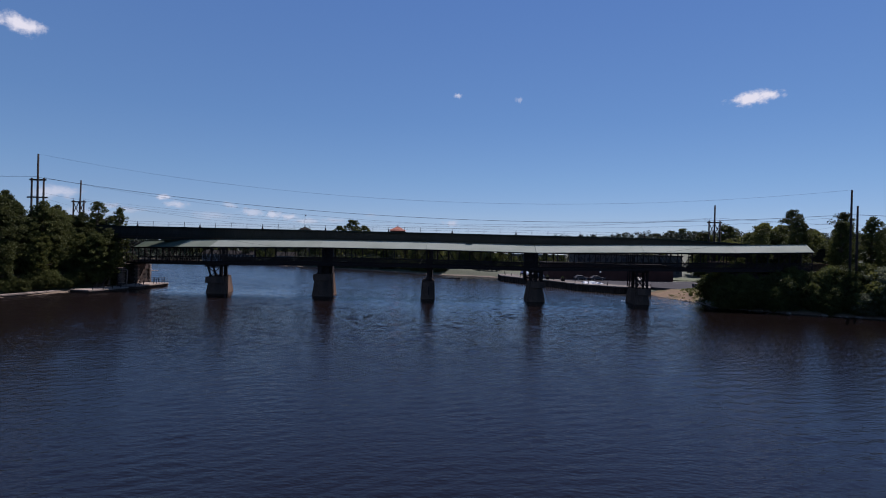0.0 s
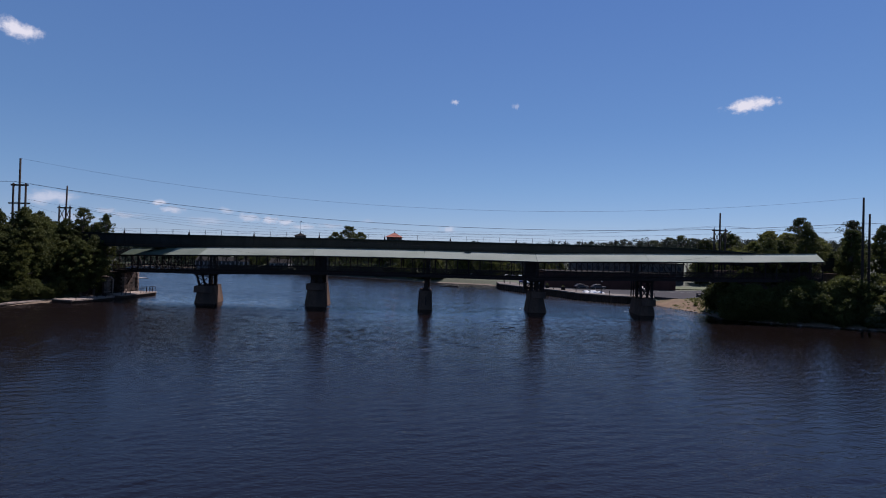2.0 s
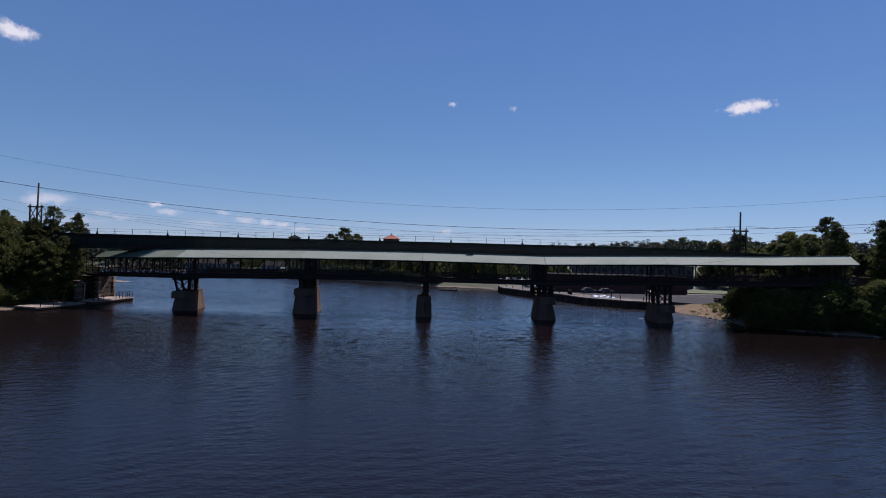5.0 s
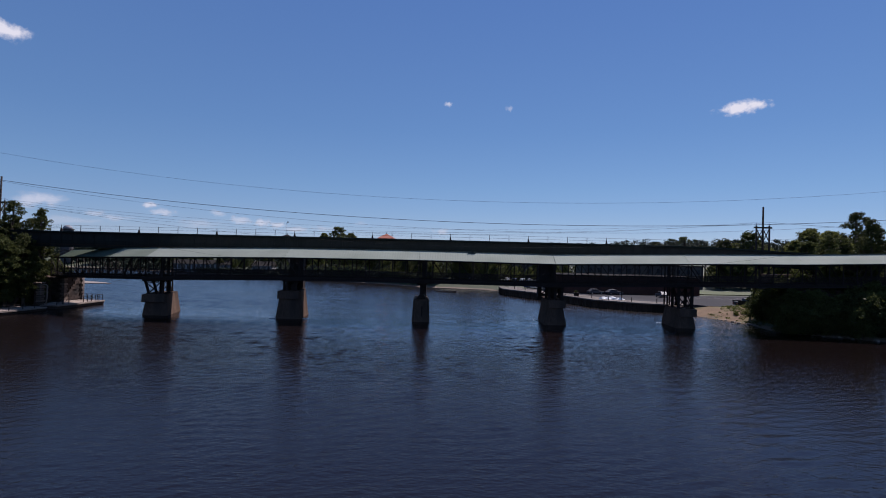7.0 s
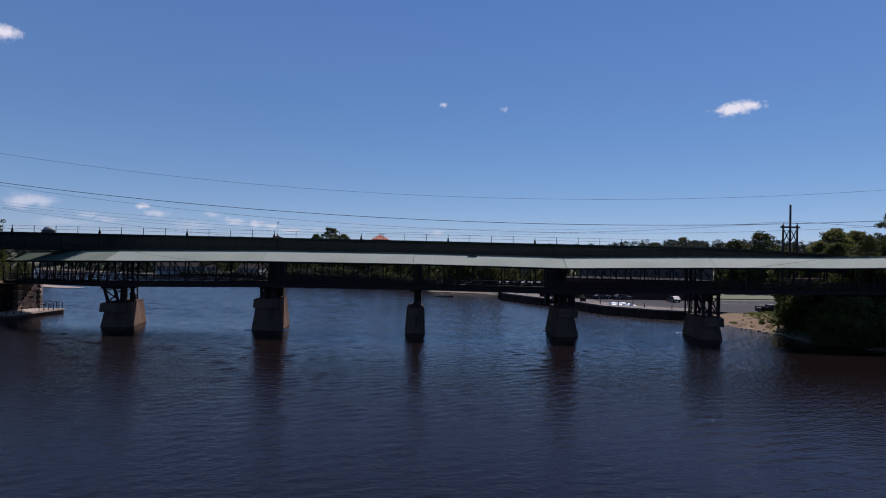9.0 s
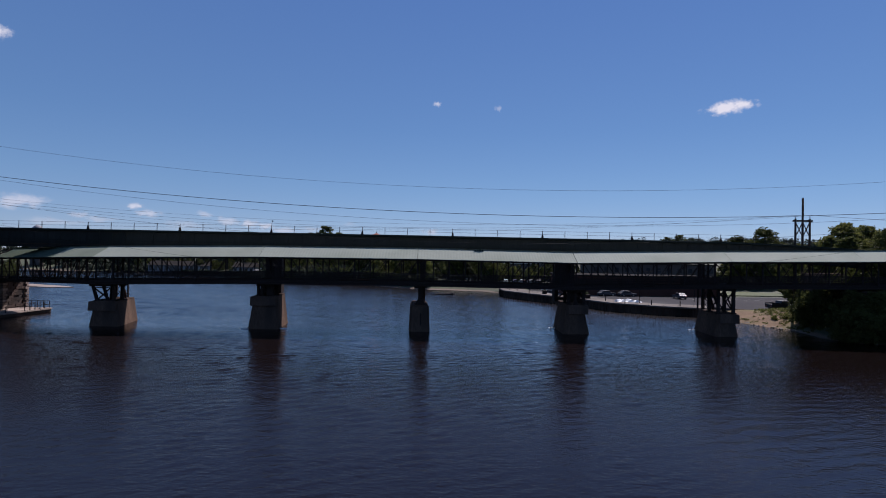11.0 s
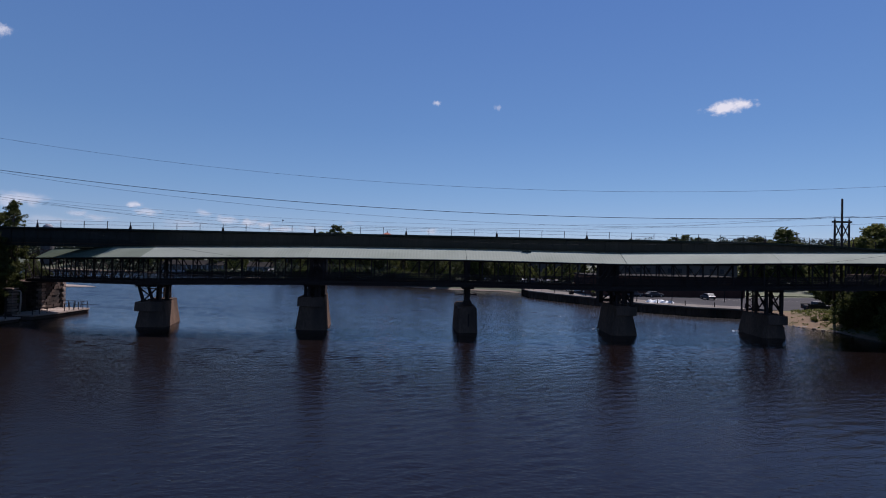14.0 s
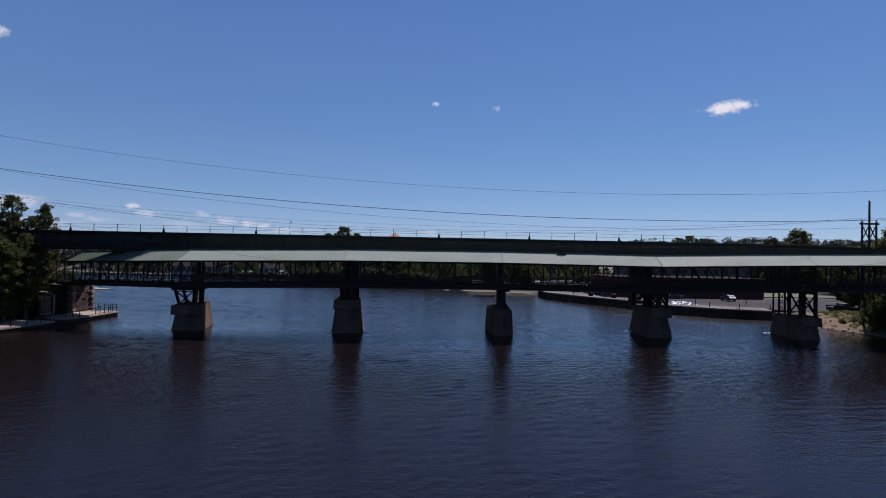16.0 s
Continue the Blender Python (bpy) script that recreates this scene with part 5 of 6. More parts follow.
# near bank on the far side of the river
for x, y, kind, s in [(74, 12, BANK_C, 0.75), (79, 10, BANK_A, 0.85), (85, 14, BANK_D, 1.0), (87, 16, BANK_A, 0.8), (92, 10, BANK_B, 0.85), (97, 14, BANK_D, 0.98), (96, 4, BANK_B, 0.9),
                      (104, 8, BANK_A, 1.0), (76, 22, BANK_C, 0.85), (82, 24, BANK_A, 0.9), (90, 26, BANK_B, 0.9), (100, 24, BANK_A, 1.0), (108, 16, BANK_B, 1.05), (114, 4, BANK_A, 1.05), (112, -10, BANK_B, 1.0),
                      (88, 2, BANK_A, 0.75), (80, 4, BANK_B, 0.7), (72, 3, BANK_B, 0.55), (120, -20, BANK_B, 1.1), (118, 20, BANK_C, 1.0), (126, 8, BANK_A, 1.1), (112, 34, BANK_B, 1.0)]:
    plant(kind, x, y, s * (1.28 if x < 90 or kind is BANK_D else 1.02), rng.uniform(0, 360))
for k in range(34):
    t = k / 33
    sx, sy = np.interp(t, [0, 0.25, 0.5, 0.75, 1], [61.5, 70, 84, 96, 108]), np.interp(t, [0, 0.25, 0.5, 0.75, 1], [-1.5, -8.0, -14.0, -23.5, -34])
    kind = rng.choice([BUSH_A, BUSH_C, BUSH_A, BUSH_C] if t > 0.5 else [BUSH_B, BUSH_A, BUSH_A])
    plant(kind, sx + rng.uniform(-0.8, 0.9), sy + rng.uniform(-1.2, 0.8), rng.uniform(0.8, 1.3), rng.uniform(0, 360))
    plant(rng.choice([BUSH_A, BUSH_B, BUSH_C] if t > 0.4 else [BUSH_A, BUSH_B]), sx + rng.uniform(1, 4), sy + rng.uniform(2.5, 5.5), rng.uniform(1.1, 1.7), rng.uniform(0, 360))
for k in range(16):
    a = rng.uniform(0, 1)
    plant(BUSH_C, 63.0 + 4.5 * rng.random() - 1.2 * a, 7.5 + 9 * a, rng.uniform(0.16, 0.34), rng.uniform(0, 360))
for x, y, s in [(64.5, 13, 0.3), (65.5, 11, 0.4), (67.5, 14, 0.35)]:
    plant(BUSH_C, x, y, s, rng.uniform(0, 360))
for k in range(16):
    plant(rng.choice([BUSH_B, BUSH_B, BUSH_A]), 60.8 + 13 * k / 15 + rng.uniform(-0.3, 0.3), -3.9 - 4.8 * k / 15 + rng.uniform(0, 1.2), rng.uniform(1.0, 1.75), rng.uniform(0, 360))


for k in range(15):
    plant(rng.choice([BUSH_B, BUSH_B, BUSH_A]), 63.4 + rng.uniform(-0.7, 1.8), -3.5 + 12.5 * k / 14, rng.uniform(0.95, 1.5), rng.uniform(0, 360))
for x, y, size in [(66, 10.5, 1.3), (68.5, 12, 1.5), (70.5, 10, 1.6), (67, 8, 1.5), (72, 13, 1.5), (75, 14.5, 1.6)]:
    plant(BUSH_B, x, y, size, rng.uniform(0, 360))
for x, y, size in [(86, -11.5, 1.5), (88.5, -14.5, 1.3), (91, -17, 1.6), (94, -19.5, 1.5), (96.5, -22.5, 1.7), (99.5, -25, 1.8), (93, -14, 2.0), (97.5, -18, 2.2), (82.5, -10.8, 1.3), (102, -22, 2.3), (88, -9, 2.2)]:
    plant(BUSH_D, x - 1.0, y - 2.6, size, rng.uniform(0, 360))
plant(BUSH_C, 84.2, -13.2, 2.0, 40)


def make_weeds():
    nr = np.random.default_rng(12)
    cs, rs = [], []
    for _ in range(1800):
        x, y = nr.uniform(58, 70), nr.uniform(3, 27)
        dens = 0.2 + 0.8 * np.clip((x - 60.8 - 0.12 * (y - 8)) / 3.5, 0, 1) - 0.5 * np.clip((y - 18) / 8, 0, 1)
        h = height_at(x, y)
        if h > 0.12 and nr.random() < dens * (0.5 + 0.9 * max(0, noise.noise((x * 0.5, y * 0.4, 2)) + 0.35)):
            cs.append((x, y, h + 0.12)); rs.append(nr.uniform(0.18, 0.5))
    me = leaf_mesh("weeds", leaf_cloud(nr, cs, rs, 34, 0.09), M_LEAFY)
    tagged(new("weeds", me), "rough grass and weeds on the sandy bank", "grass", kind="stuff")


make_weeds()
# far bank, seen under and above the bridges
for k in range(110):
    t = k / 109
    x = -150 + 175 * t
    y = float(np.interp(x, [-150, -100, -50, -22, -6, 25], [196, 170, 139, 124, 112, 104])) + rng.uniform(3, 24)
    plant(rng.choice([FAR_A, FAR_B, FAR_C, FAR_B]), x, y, rng.uniform(0.5, 0.72) if x > -66 else rng.uniform(0.25, 0.4), rng.uniform(0, 360))
for k in range(44):
    plant(rng.choice([BUSH_A, BUSH_B]), -60 + 62 * k / 43, float(np.interp(-60 + 62 * k / 43, [-60, -22, -6, 8], [140, 121, 106, 99])) + rng.uniform(1, 3), rng.uniform(0.7, 1.2), rng.uniform(0, 360))


def make_woods():
    """The continuous far wood: one joined stretch of crowns nobody could count."""
    nr = np.random.default_rng(77)
    spots = [(480 * nr.random(), 0) for _ in range(200)]
    spots = [(x, 300 + 0.22 * x + nr.uniform(-40, 90), nr.uniform(11, 16)) for x, _ in spots]
    spots += [(-420 + 420 * nr.random(), 320 + nr.uniform(-20, 90), nr.uniform(8, 12)) for _ in range(80)]
    spots += [(-230 + 165 * nr.random(), 222 + nr.uniform(-6, 40), nr.uniform(6, 9.5)) for _ in range(70)]
    spots += [(-330 + 140 * nr.random(), 120 + nr.uniform(-6, 60), nr.uniform(7, 11)) for _ in range(40)]
    cs, rs = [], []
    for x, y, h in spots:
        z = height_at(x, y)
        w = h * nr.uniform(0.38, 0.52)
        for _ in range(26):
            a, t = nr.uniform(0, 6.283), nr.random()
            r = w * math.sin(math.pi * (0.12 + 0.8 * t)) ** 0.6 * math.sqrt(nr.uniform(0.2, 1))
            cs.append((x + r * math.cos(a), y + r * math.sin(a), z + 0.6 + h * 0.94 * t)); rs.append(0.16 * h)
    me = leaf_mesh("far_woods", leaf_cloud(nr, cs, rs, 30, 0.7), M_WOODS)
    tagged(new("far_woods", me), "continuous dark green woods along the horizon", "woods", kind="stuff")


make_woods()


def make_scrub():
    """Low scrub along the far shore."""
    nr = np.random.default_rng(78)
    cs, rs = [], []
    for k in range(150):
        x = -190 + 170 * k / 149
        y = float(np.interp(x, [-190, -150, -100, -50, -22], [203, 190, 164, 132, 117])) + nr.uniform(1.5, 9)
        if -86 < x < -74 or -116 < x < -86:
            y = min(y, float(np.interp(x, [-116, -100, -74], [174, 166, 152])))
        h = nr.uniform(1.0, 2.6) if x < -70 else nr.uniform(2.5, 5)
        for _ in range(12):
            cs.append((x + nr.uniform(-1.6, 1.6), y + nr.uniform(-1, 1), height_at(x, y) + h * nr.random())); rs.append(0.35 * h)
    me = leaf_mesh("far_scrub", leaf_cloud(nr, cs, rs, 24, 0.3), M_WOODS)
    tagged(new("far_scrub", me), "low dark scrub along the far shore", "scrub", kind="stuff")


make_scrub()
for x, y, s in [(218, 398, 1.35), (205, 392, 1.2), (232, 405, 1.2), (192, 396, 1.0)]:
    plant(FAR_A, x, y, s, rng.uniform(0, 360), widen=1.7)
for x, y, s in [(112, 100, 1.2), (105, 103, 1.05), (119, 104, 0.95)]:
    plant(FAR_B, x, y, s, rng.uniform(0, 360), widen=1.4)
for x, y, s in [(-62, 248, 1.78), (-71, 251, 1.5), (-54, 250, 1.52)]:
    plant(FAR_A, x, y, s, rng.uniform(0, 360), widen=1.15)
for k in range(30):
    x = 60 + 110 * (k + rng.random()) / 30
    plant(rng.choice([FAR_A, FAR_C, FAR_A, FAR_B]), x, 100 + rng.uniform(0, 40), rng.uniform(0.6, 0.85), rng.uniform(0, 360))
for k in range(22):
    x = 95 + 80 * (k + rng.random()) / 22
    plant(rng.choice([FAR_A, FAR_B, FAR_C]), x, 78 + rng.uniform(0, 22), rng.uniform(0.5, 0.8), rng.uniform(0, 360))
for k in range(14):
    plant(FAR_C if k % 2 else FAR_A, 26 + 2.6 * k, 126 + rng.uniform(0, 14), rng.uniform(0.45, 0.6), rng.uniform(0, 360))
for p in PROTOS:
    for o in (*p.children_recursive, p):
        bpy.data.objects.remove(o)


# ---------------------------------------------------------------- buildings
def make_building(name, x0, x1, y0, y1, z1, wall_mat, roof_mat, rows, cols, label, roof="flat", z0=1.5, win=(1.2, 1.4), side=-1):
    b = thing(name, ((x0 + x1) / 2, (y0 + y1) / 2, z0), label, "building")
    part("wall", Geo().box(x0, x1, y0, y1, z0 - 1, z1), wall_mat, b)
    if roof == "flat":
        part("roof", Geo().box(x0 - 0.3, x1 + 0.3, y0 - 0.3, y1 + 0.3, z1, z1 + 0.35), roof_mat, b, bevel=0.05)
    elif roof == "pyramid":
        a = 0.9
        o = [(x0 - a, y0 - a), (x1 + a, y0 - a), (x1 + a, y1 + a), (x0 - a, y1 + a)]
        cx, cy = (x0 + x1) / 2, (y0 + y1) / 2
        h = (x1 - x0) * 0.3
        part("roof", Geo().prism(o, z1, z1 + h, [(cx + (px - cx) * 0.12, cy + (py - cy) * 0.12) for px, py in o]), roof_mat, b)
        part("finial", Geo().tube([(cx, cy, z1 + h), (cx, cy, z1 + h + 1.2)], [0.35, 0.1], 6), wall_mat, b)
    else:
        ym = (y0 + y1) / 2
        g = Geo().add([(x0 - 0.4, y0 - 0.5, z1), (x1 + 0.4, y0 - 0.5, z1), (x1 + 0.4, y1 + 0.5, z1), (x0 - 0.4, y1 + 0.5, z1), (x0 - 0.4, ym, z1 + (y1 - y0) * 0.25), (x1 + 0.4, ym, z1 + (y1 - y0) * 0.25)],
                      [(0, 1, 5, 4), (2, 3, 4, 5), (0, 4, 3), (1, 2, 5), (3, 2, 1, 0)])
        part("roof", g, roof_mat, b)
    for r in range(rows):
        for c in range(cols):
            wx = x0 + (x1 - x0) * (c + 0.5) / cols
            wz = z0 + (z1 - z0) * (r + 0.55) / rows
            wn_ = part("window", Geo().box(wx - win[0] / 2 - 0.1, wx + win[0] / 2 + 0.1, y0 - 0.08, y0 + 0.1, wz - win[1] / 2 - 0.1, wz + win[1] / 2 + 0.1), M_WHITE if wall_mat is M_WHITE else wall_mat, b)
            part("pane", Geo().box(wx - win[0] / 2, wx + win[0] / 2, y0 - 0.1, y0, wz - win[1] / 2, wz + win[1] / 2), M_GLASSD, wn_)
    return b


make_building("brick_building", 36, 76, 60, 76, 6.6, M_BRICK, M_ROOFDK, 0, 9, "low dark red brick building beside the lot", win=(1.6, 1.6))
make_building("office_building", 52, 92, 92, 104, 9.6, M_GREYW, M_ROOFDK, 2, 12, "pale grey two-storey building with rows of windows")
make_building("hall", -129, -101, 175, 183, 4.4, M_PALE, M_ROOFDK, 1, 12, "long low white building on the far bank", "gable", win=(1.5, 2.4))
make_building("hall", -84, -75, 158, 166, 4.6, M_PALE, M_ROOFDK, 1, 4, "small white building on the far bank", "gable", z0=2.0)
make_building("tower", -35.5, -26.5, 236, 245, 20.9, M_BRICK, M_RED, 5, 2, "red brick tower with a red hipped roof", "pyramid", z0=3)
make_building("tower", -94.5, -89, 237, 243, 20.2, M_GREYW, M_ROOFDK, 5, 2, "grey stair tower with a dark hipped roof", "pyramid", z0=3)
make_building("mill_building", -100, -20, 245, 262, 16.0, M_BRICK, M_ROOFDK, 4, 22, "long red brick mill building behind the trees", z0=3)
make_building("warehouse", 14, 60, 150, 170, 8.5, M_GREYW, M_WHITE, 1, 10, "pale warehouse with a white roof behind trees", z0=2)
dome = thing("domed_tower", (-212, 220, 3), "pale round tower with a low dome on the skyline", "tower")
part("drum", Geo().tube([(-212, 220, 2), (-212, 220, 20.9)], [3.1, 3.0], 20), M_GREYW, dome, smooth=False)
part("cornice", Geo().tube([(-212, 220, 20.9), (-212, 220, 21.4)], [3.5, 3.5], 20), M_GREYW, dome)
part("gallery", Geo().tube([(-212, 220, 17.6), (-212, 220, 18.1)], [3.6, 3.6], 20), M_ROOFDK, dome, "dark band round the drum")
part("dome", Geo().tube([(-212, 220, 21.4), (-212, 220, 22.5), (-212, 220, 23.3), (-212, 220, 23.7)], [2.6, 2.2, 1.3, 0.3], 16), M_PALE, dome, "white dome", smooth=True)
for k in range(10):
    q = 2 * math.pi * (k + 0.5) / 10
    px, py = -212 + 3.06 * math.cos(q), 220 + 3.06 * math.sin(q)
    part("window", Geo().tube([(px, py, 18.6), (px, py, 20.3)], [0.4, 0.4], 6), M_GLASSD, dome)
flag = thing("flagpole", (-92, 240, 22), "thin flagpole with a small flag on the tower", "flagpole")
part("pole", Geo().tube([(-92, 240, 22), (-92, 240, 30)], [0.14, 0.07], 6), M_WHITE, flag)
part("flag", Geo().prism([(-91.9, 239.98), (-91.1, 240.2), (-91.1, 240.26), (-91.9, 240.04)], 29.2, 29.8), M_GREYW, flag)



# ---------------------------------------------------------------- vehicles
def wheel(parent, x, y, z, r, wide, turn):
    t = part("wheel", Geo().tube([(x, y - wide / 2, z), (x, y + wide / 2, z)], [r, r], 14), M_RUBBER, parent, "black tyre")
    part("rim", Geo().tube([(x, y - wide / 2 - 0.02, z), (x, y + wide / 2 + 0.02, z)], [r * 0.6, r * 0.6], 10), M_CHROME, t)


def profile_body(pts, half, inset=0.0):
    """A side outline (x, z) drawn out across the vehicle."""
    n = len(pts)
    vs = [(x, -half + inset, z) for x, z in pts] + [(x, half - inset, z) for x, z in pts]
    fs = [tuple(range(n)), tuple(range(2 * n - 1, n - 1, -1))] + [(i, n + i, n + (i + 1) % n, (i + 1) % n) for i in range(n)]
    return Geo().add(vs, fs)


def paint(name, c):
    return material(name, c, 0.45, vary=0.05, bump=0, spec=0.3)


def make_car(mat, label, style="car"):
    car = thing("car" if style == "car" else "pickup_truck", (0, 0, 0), label, "car", "parked vehicles")
    if style == "car":
        part("body", profile_body([(-2.2, 0.35), (2.2, 0.35), (2.25, 0.7), (2.0, 0.85), (1.0, 0.95), (-1.9, 0.95), (-2.25, 0.85)], 0.88), mat, car, bevel=0.06)
        cab = part("cabin", profile_body([(-1.9, 0.95), (1.0, 0.95), (0.35, 1.45), (-1.2, 1.48)], 0.78), mat, car, bevel=0.05)
        part("side_glass", profile_body([(-1.5, 1.0), (0.75, 1.0), (0.3, 1.38), (-1.1, 1.4)], 0.79), M_GLASSD, cab)
        part("windscreen", Geo().add([(0.98, -0.68, 1.0), (0.98, 0.68, 1.0), (0.42, 0.6, 1.43), (0.42, -0.6, 1.43)], [(0, 1, 2, 3)]), M_GLASSD, cab)
        xs = (-1.35, 1.35)
    else:
        part("body", profile_body([(-2.75, 0.45), (2.7, 0.45), (2.75, 0.95), (2.5, 1.08), (1.2, 1.15), (-2.75, 1.15)], 0.95), mat, car, bevel=0.06)
        cab = part("cabin", profile_body([(-0.7, 1.15), (1.25, 1.15), (0.7, 1.8), (-0.5, 1.82)], 0.85), mat, car, bevel=0.05)
        part("side_glass", profile_body([(-0.5, 1.22), (0.95, 1.22), (0.6, 1.7), (-0.4, 1.72)], 0.86), M_GLASSD, cab)
        part("bed", Geo().box(-2.65, -0.75, -0.8, 0.8, 1.15, 1.16), M_RUBBER, car)
        for k in (-1, 1):
            part("bed_side", Geo().box(-2.75, -0.75, k * 0.9 - 0.05, k * 0.9 + 0.05, 1.15, 1.4), mat, car)
        xs = (-1.7, 1.75)
    for x in xs:
        for y in (-0.8, 0.8):
            wheel(car, x, y, 0.34, 0.34, 0.22, 0)
    for y in (-0.6, 0.6):
        f = 2.21 if style == "car" else 2.71
        part("headlight", Geo().box(f, f + 0.06, y - 0.18, y + 0.18, 0.65, 0.8), M_CHROME, car)
        part("tail_light", Geo().box(-f - 0.07, -f + 0.01, y - 0.15, y + 0.15, 0.7, 0.85), M_RED, car)
    return car


COLOURS = [("white", (0.7, 0.7, 0.7)), ("silver", (0.42, 0.43, 0.45)), ("dark grey", (0.06, 0.06, 0.07)), ("dark red", (0.2, 0.03, 0.03)), ("dark blue", (0.03, 0.05, 0.14))]
CARS = [make_car(paint(n.replace(" ", "_") + "_car_paint", c), n + " parked car on the asphalt lot") for n, c in COLOURS]


def park(proto, x, y, turn, z=1.8):
    copy_thing(proto, pose(x, y, z, 0, 0, turn))


for x, y, a, c in [(34.5, 74, 60, 0), (36, 70.5, 60, 1), (37.6, 67.2, 58, 0), (33, 78, 60, 0), (39, 64, 50, 0), (31.5, 81, 60, 4), (46, 57, 15, 2), (51, 56.5, 12, 2), (62, 51.5, 90, 2)]:
    park(CARS[c], x, y, a)
for k in range(12):
    park(CARS[[0, 1, 0, 2, 0, 3, 1, 0, 4, 0, 1, 2][k]], 8 + 3.0 * k, 118 + 0.3 * k, 90, max(1.8, height_at(8 + 3.0 * k, 118)))
for k in range(10):
    park(CARS[[0, 1, 0, 0, 2, 0, 1, 0, 0, 3][k]], -124 + 5.2 * k, 200 - 0.2 * k, 0, height_at(-124 + 5.2 * k, 200))
PICK = make_car(paint("black_pickup_paint", (0.02, 0.02, 0.025)), "black pickup truck parked on the lot edge", "pickup")
PICK.matrix_basis = pose(70.2, 25.6, 1.82, 0, 0, 8)
for c in CARS:
    for o in (*c.children_recursive, c):
        bpy.data.objects.remove(o)


# planters, bollards and lamp on the promenade
for x, y in ((35.0, 54.0), (31.2, 60.3), (38.5, 47.5)):
    pl = thing("planter", (x, y, 1.84), "dark square planter with a small shrub on the walk", "planter", "planters on the walk")
    part("tub", Geo().prism([(x - 0.45, y - 0.45), (x + 0.45, y - 0.45), (x + 0.45, y + 0.45), (x - 0.45, y + 0.45)], 1.84, 2.7, [(x - 0.6, y - 0.6), (x + 0.6, y - 0.6), (x + 0.6, y + 0.6), (x - 0.6, y + 0.6)]), M_TRUSS, pl)
    pts = leaf_cloud(np.random.default_rng(int(x)), [(x, y, 3.0)], [0.5], 90, 0.12) - np.array([x, y, 1.84])
    c = new("shrub", leaf_mesh("shrub", pts, M_LEAF)); c.parent = pl
for x, y, a in along(offset_line(QUAY, 1.6), 5.5):
    bo = thing("bollard", (x, y, 1.84), "short dark post along the promenade edge", "post", "posts on the promenade")
    part("stem", Geo().tube([(x, y, 1.84), (x, y, 2.75)], [0.09, 0.08], 8), M_TRUSS, bo)
    part("cap", Geo().tube([(x, y, 2.75), (x, y, 2.88)], [0.12, 0.03], 8), M_TRUSS, bo)
for x, y in ((46.5, 36.2), (62, 44)):
    lp = thing("lot_lamp", (x, y, 1.8), "slim lamp post with a round white head", "street lamp")
    part("post", Geo().tube([(x, y, 1.8), (x, y, 5.0)], [0.09, 0.06], 8), M_TRUSS, lp)
    part("head", Geo().tube([(x, y, 5.0), (x, y, 5.25), (x, y, 5.5)], [0.12, 0.28, 0.1], 10), M_WHITE, lp)
tent = thing("white_tarpaulin", (44.5, 39.5, 1.84), "crumpled white tarpaulin lying on the walk", "tarpaulin")
tr_rng, tg, nx = random.Random(3), Geo(), 13
for k in range(nx):
    for j in range(5):
        u, v = k / (nx - 1), j / 4
        lift = 0.0 if k in (0, nx - 1) or j in (0, 4) else tr_rng.uniform(0.1, 0.6)
        tg.v.append((42 + 5.4 * u + 0.7 * v + tr_rng.uniform(-0.15, 0.15), 39.0 - 2.0 * u + 1.5 * v + tr_rng.uniform(-0.15, 0.15), 1.86 + lift))
tg.f = [(5 * k + j, 5 * k + 5 + j, 5 * k + 6 + j, 5 * k + 1 + j) for k in range(nx - 1) for j in range(4)]
part("sheet", tg, M_WHITE, tent)

# rocks at the waterline, a drifting log
rock_rng = random.Random(11)


def rock_mesh(seed):
    bm = bmesh.new()
    bmesh.ops.create_icosphere(bm, subdivisions=1, radius=1)
    r = random.Random(seed)
    for v in bm.verts:
        v.co *= r.uniform(0.7, 1.2)
        v.co.z *= 0.6
    me = bpy.data.meshes.new("rock")
    bm.to_mesh(me); bm.free()
    me.materials.append(M_ROCK)
    return me


ROCKS = [rock_mesh(s) for s in range(4)]
for k in range(60):
    if k < 40:
        t = k / 39
        x, y = np.interp(t, [0, 0.3, 0.6, 1], [60.2, 69, 84, 98]), np.interp(t, [0, 0.3, 0.6, 1], [-2.6, -9.6, -15.8, -26])
    else:
        t = (k - 40) / 29
        x, y = np.interp(t, [0, 0.5, 1], [60.8, 59, 57.4]), np.interp(t, [0, 0.5, 1], [6, 17, 26])
    s = rock_rng.uniform(0.15, 0.5)
    ob = new("rock", ROCKS[k % 4])
    ob.matrix_basis = Matrix.LocRotScale((x + rock_rng.uniform(-0.5, 0.9), y + rock_rng.uniform(-0.5, 0.7), 0.05), Euler((0, 0, rock_rng.uniform(0, 6))), (s * 1.5, s, s))
    tagged(ob, "pale boulder lying at the waterline", "rock", "rocks at the waterline")
log = thing("driftwood_log", (5, 77, 0), "dark driftwood log lying low in the water", "log")
part("stem", Geo().tube([(2, 78, 0.02), (4.5, 77.4, 0.14), (6.5, 77.6, 0.1), (8.4, 77.2, 0.3)], [0.1, 0.18, 0.2, 0.42], 7), M_WOOD, log, smooth=True)
part("branch", Geo().tube([(6.5, 77.5, 0.12), (5.8, 77.8, 0.5)], [0.1, 0.04], 5), M_WOOD, log)
bar_g = Geo().prism([(1, 97.8), (11, 95.2), (20, 92.3), (20, 96), (10, 101), (1, 103)], -0.5, 0.12)
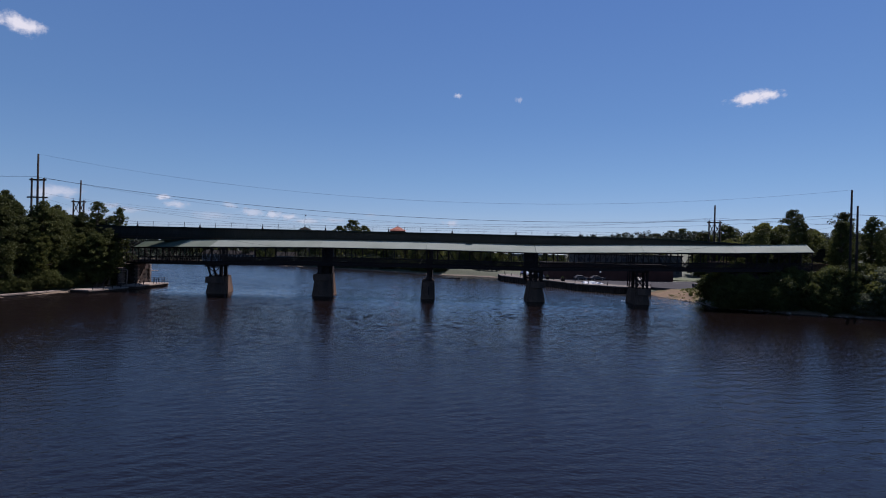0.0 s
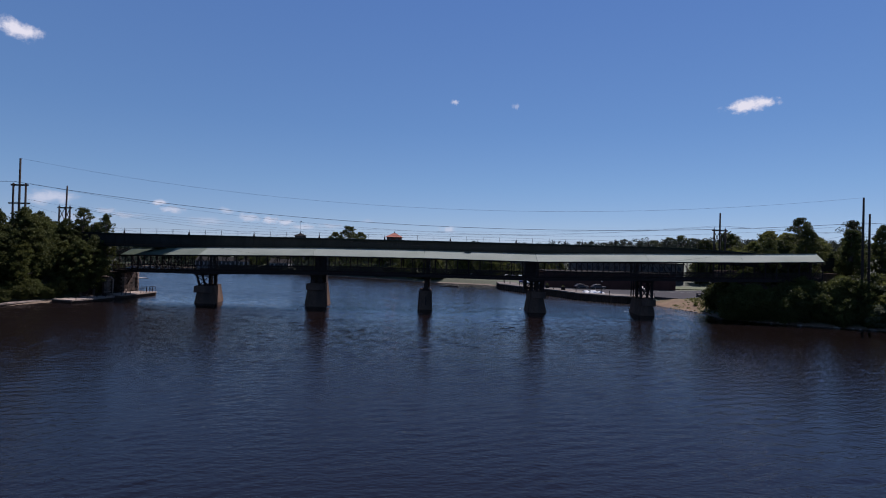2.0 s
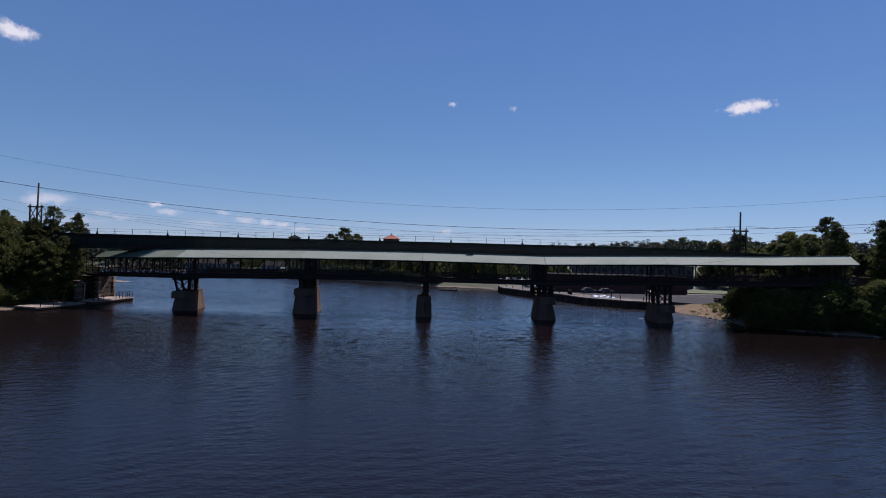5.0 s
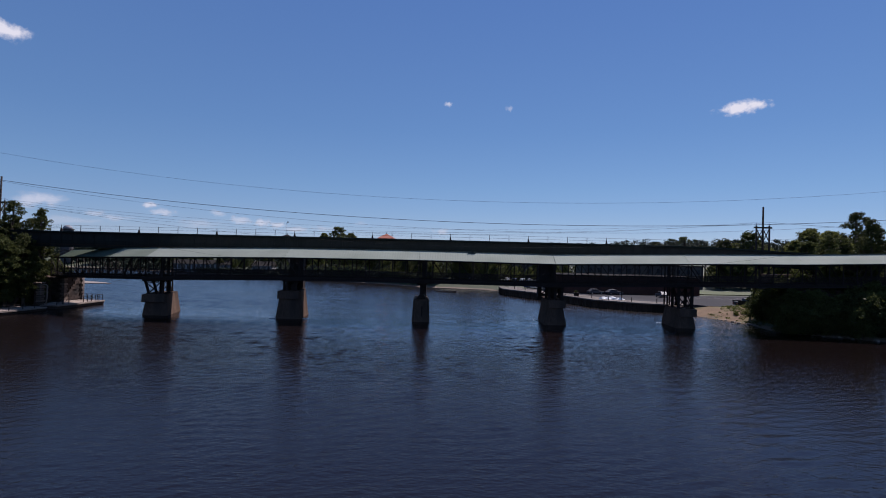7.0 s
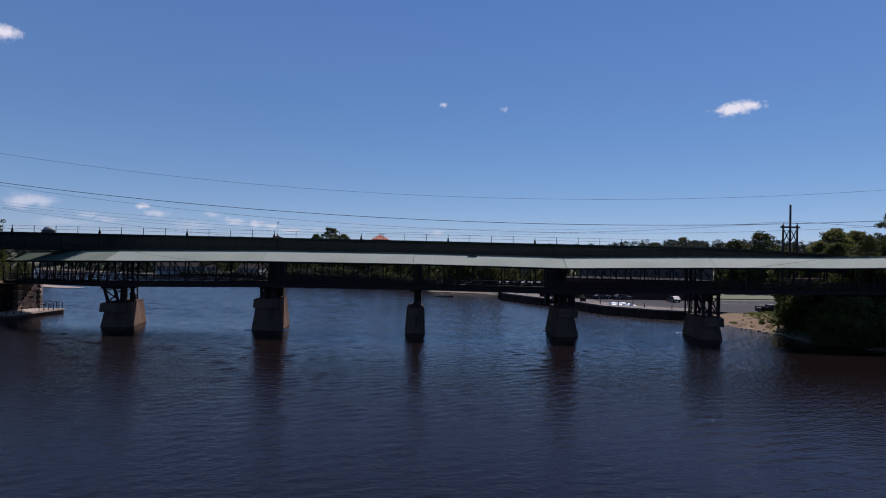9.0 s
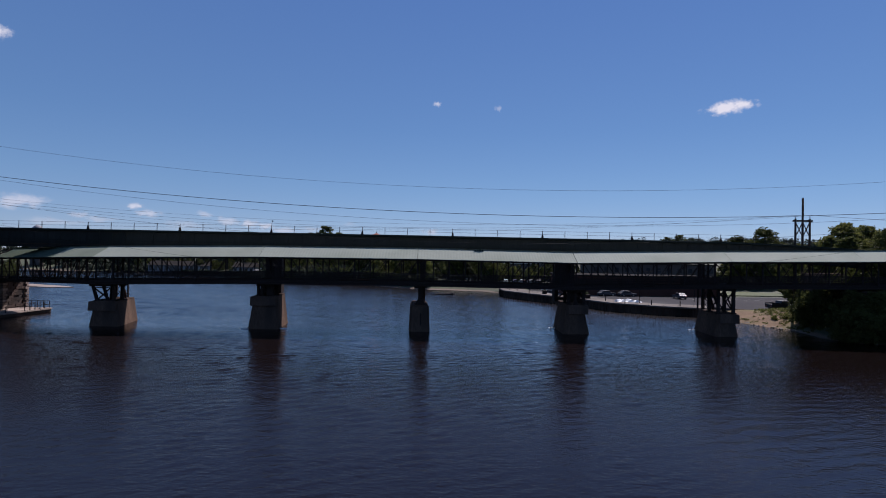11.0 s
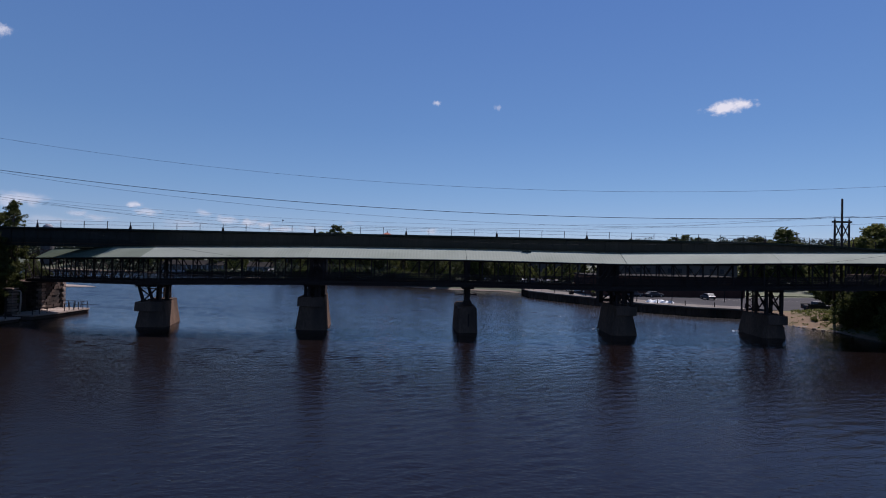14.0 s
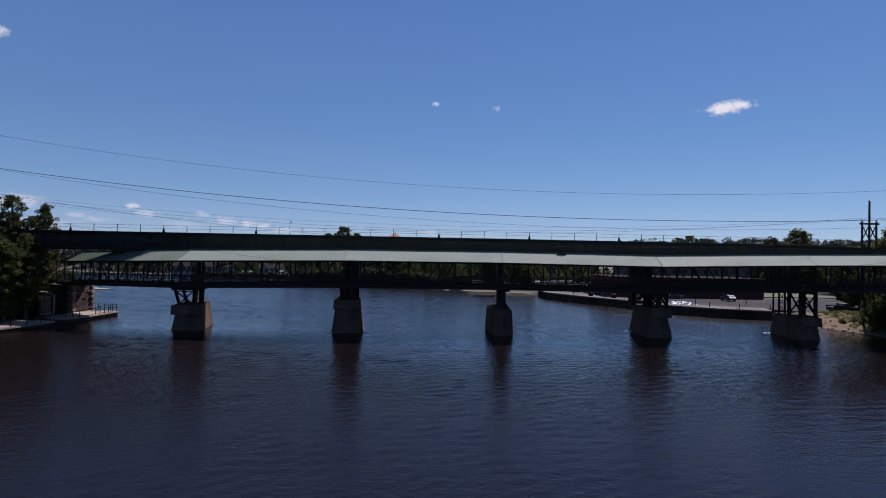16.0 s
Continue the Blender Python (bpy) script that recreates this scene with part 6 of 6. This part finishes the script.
solo("sandbar", bar_g, material("wet_sand", (0.14, 0.105, 0.075), 0.9, vary=0.2, scale=0.3, fine=4, bump=0.2), "low pale sandbar at the far shore", "sandbar", kind="structure")
spit = Geo().prism([(-125, 84), (-107, 77), (-100, 78.5), (-104, 82), (-120, 90)], -0.5, 0.14)
solo("spit", spit, M_DECK, "pale low spit at the bend of the river", "spit", kind="structure")


def make_foam(x, y, n, seed):
    """Broken water piled up against a pier foot."""
    r, g = random.Random(seed), Geo()
    for k in range(n):
        a = r.uniform(-0.2, 1)
        px, py = x + r.uniform(-0.5, 0.5), y + r.uniform(-0.25, 0.4)
        s, h = r.uniform(0.06, 0.22), r.uniform(0.03, 0.13)
        g.prism([(px - s * 1.6, py - s), (px + s, py - s * 0.7), (px + s * 1.7, py + s * 0.6), (px - s, py + s)], -0.05, h, [(px - s * 0.5, py - s * 0.3), (px + s * 0.4, py - s * 0.2), (px + s * 0.6, py + s * 0.2), (px - s * 0.4, py + s * 0.3)])
    tagged(new("foam", g.mesh("foam", M_FOAM)), "white broken water at a pier foot", "foam", kind="stuff")


M_FOAM = material("white_water", (0.55, 0.57, 0.58), 0.7, vary=0.2, fine=8, bump=0.3, spec=0.2)
make_foam(-19.3, 0.4, 34, 1)
make_foam(-24.5, -0.4, 14, 2)
make_foam(21.4, 6.5, 8, 3)
make_foam(44.2, 7.2, 8, 4)

# ---------------------------------------------------------------- clouds
def make_cloud(px, pz, wide, high, dens, far=4200.0):
    """A thin cloud far off; px, pz: its place 4200 m ahead."""
    d = math.sqrt(px * px + far * far + pz * pz)
    k = min(1.0, 4300.0 / d)
    ob = new("cloud", Geo().add([(-1, 0, -1), (1, 0, -1), (1, 0, 1), (-1, 0, 1)], [(0, 1, 2, 3)]).mesh("cloud", M_CLOUD))
    ob.matrix_basis = Matrix.LocRotScale((px * k, -100 + far * k, 11 + (pz - 11) * k), Euler((0, 0, -math.atan2(px, far))), (wide * k, 1, high * k))
    ob.color = (1, 1, 1, dens)
    ob.visible_shadow = False
    tagged(ob, "small white fair-weather cloud in the blue sky", "cloud", "clouds", "structure")


for c in [(-3420, 1672, 429, 195, 1.0),
          (2262, 1205, 429, 150, 1.1),
          (8, 1176, 90, 48, 0.6),
          (478, 1153, 66, 66, 0.3),
          (-3139, 373, 508, 144, 0.54),
          (-2271, 346, 141, 66, 0.68),
          (-2158, 292, 210, 78, 0.5),
          (-2685, 271, 210, 66, 0.32),
          (-2526, 240, 262, 66, 0.29),
          (-1741, 293, 158, 66, 0.36),
          (-1567, 245, 228, 88, 0.43),
          (-1394, 228, 176, 78, 0.54),
          (-1278, 213, 194, 66, 0.54),
          (-1135, 186, 262, 66, 0.4),
          (-941, 195, 210, 56, 0.25),
          (-25, 190, 176, 66, 0.4),
          (-1889, 212, 438, 88, 0.22),
          (-2877, 215, 526, 88, 0.2),
          (-640, 241, 123, 44, 0.16)]:
    make_cloud(*c)
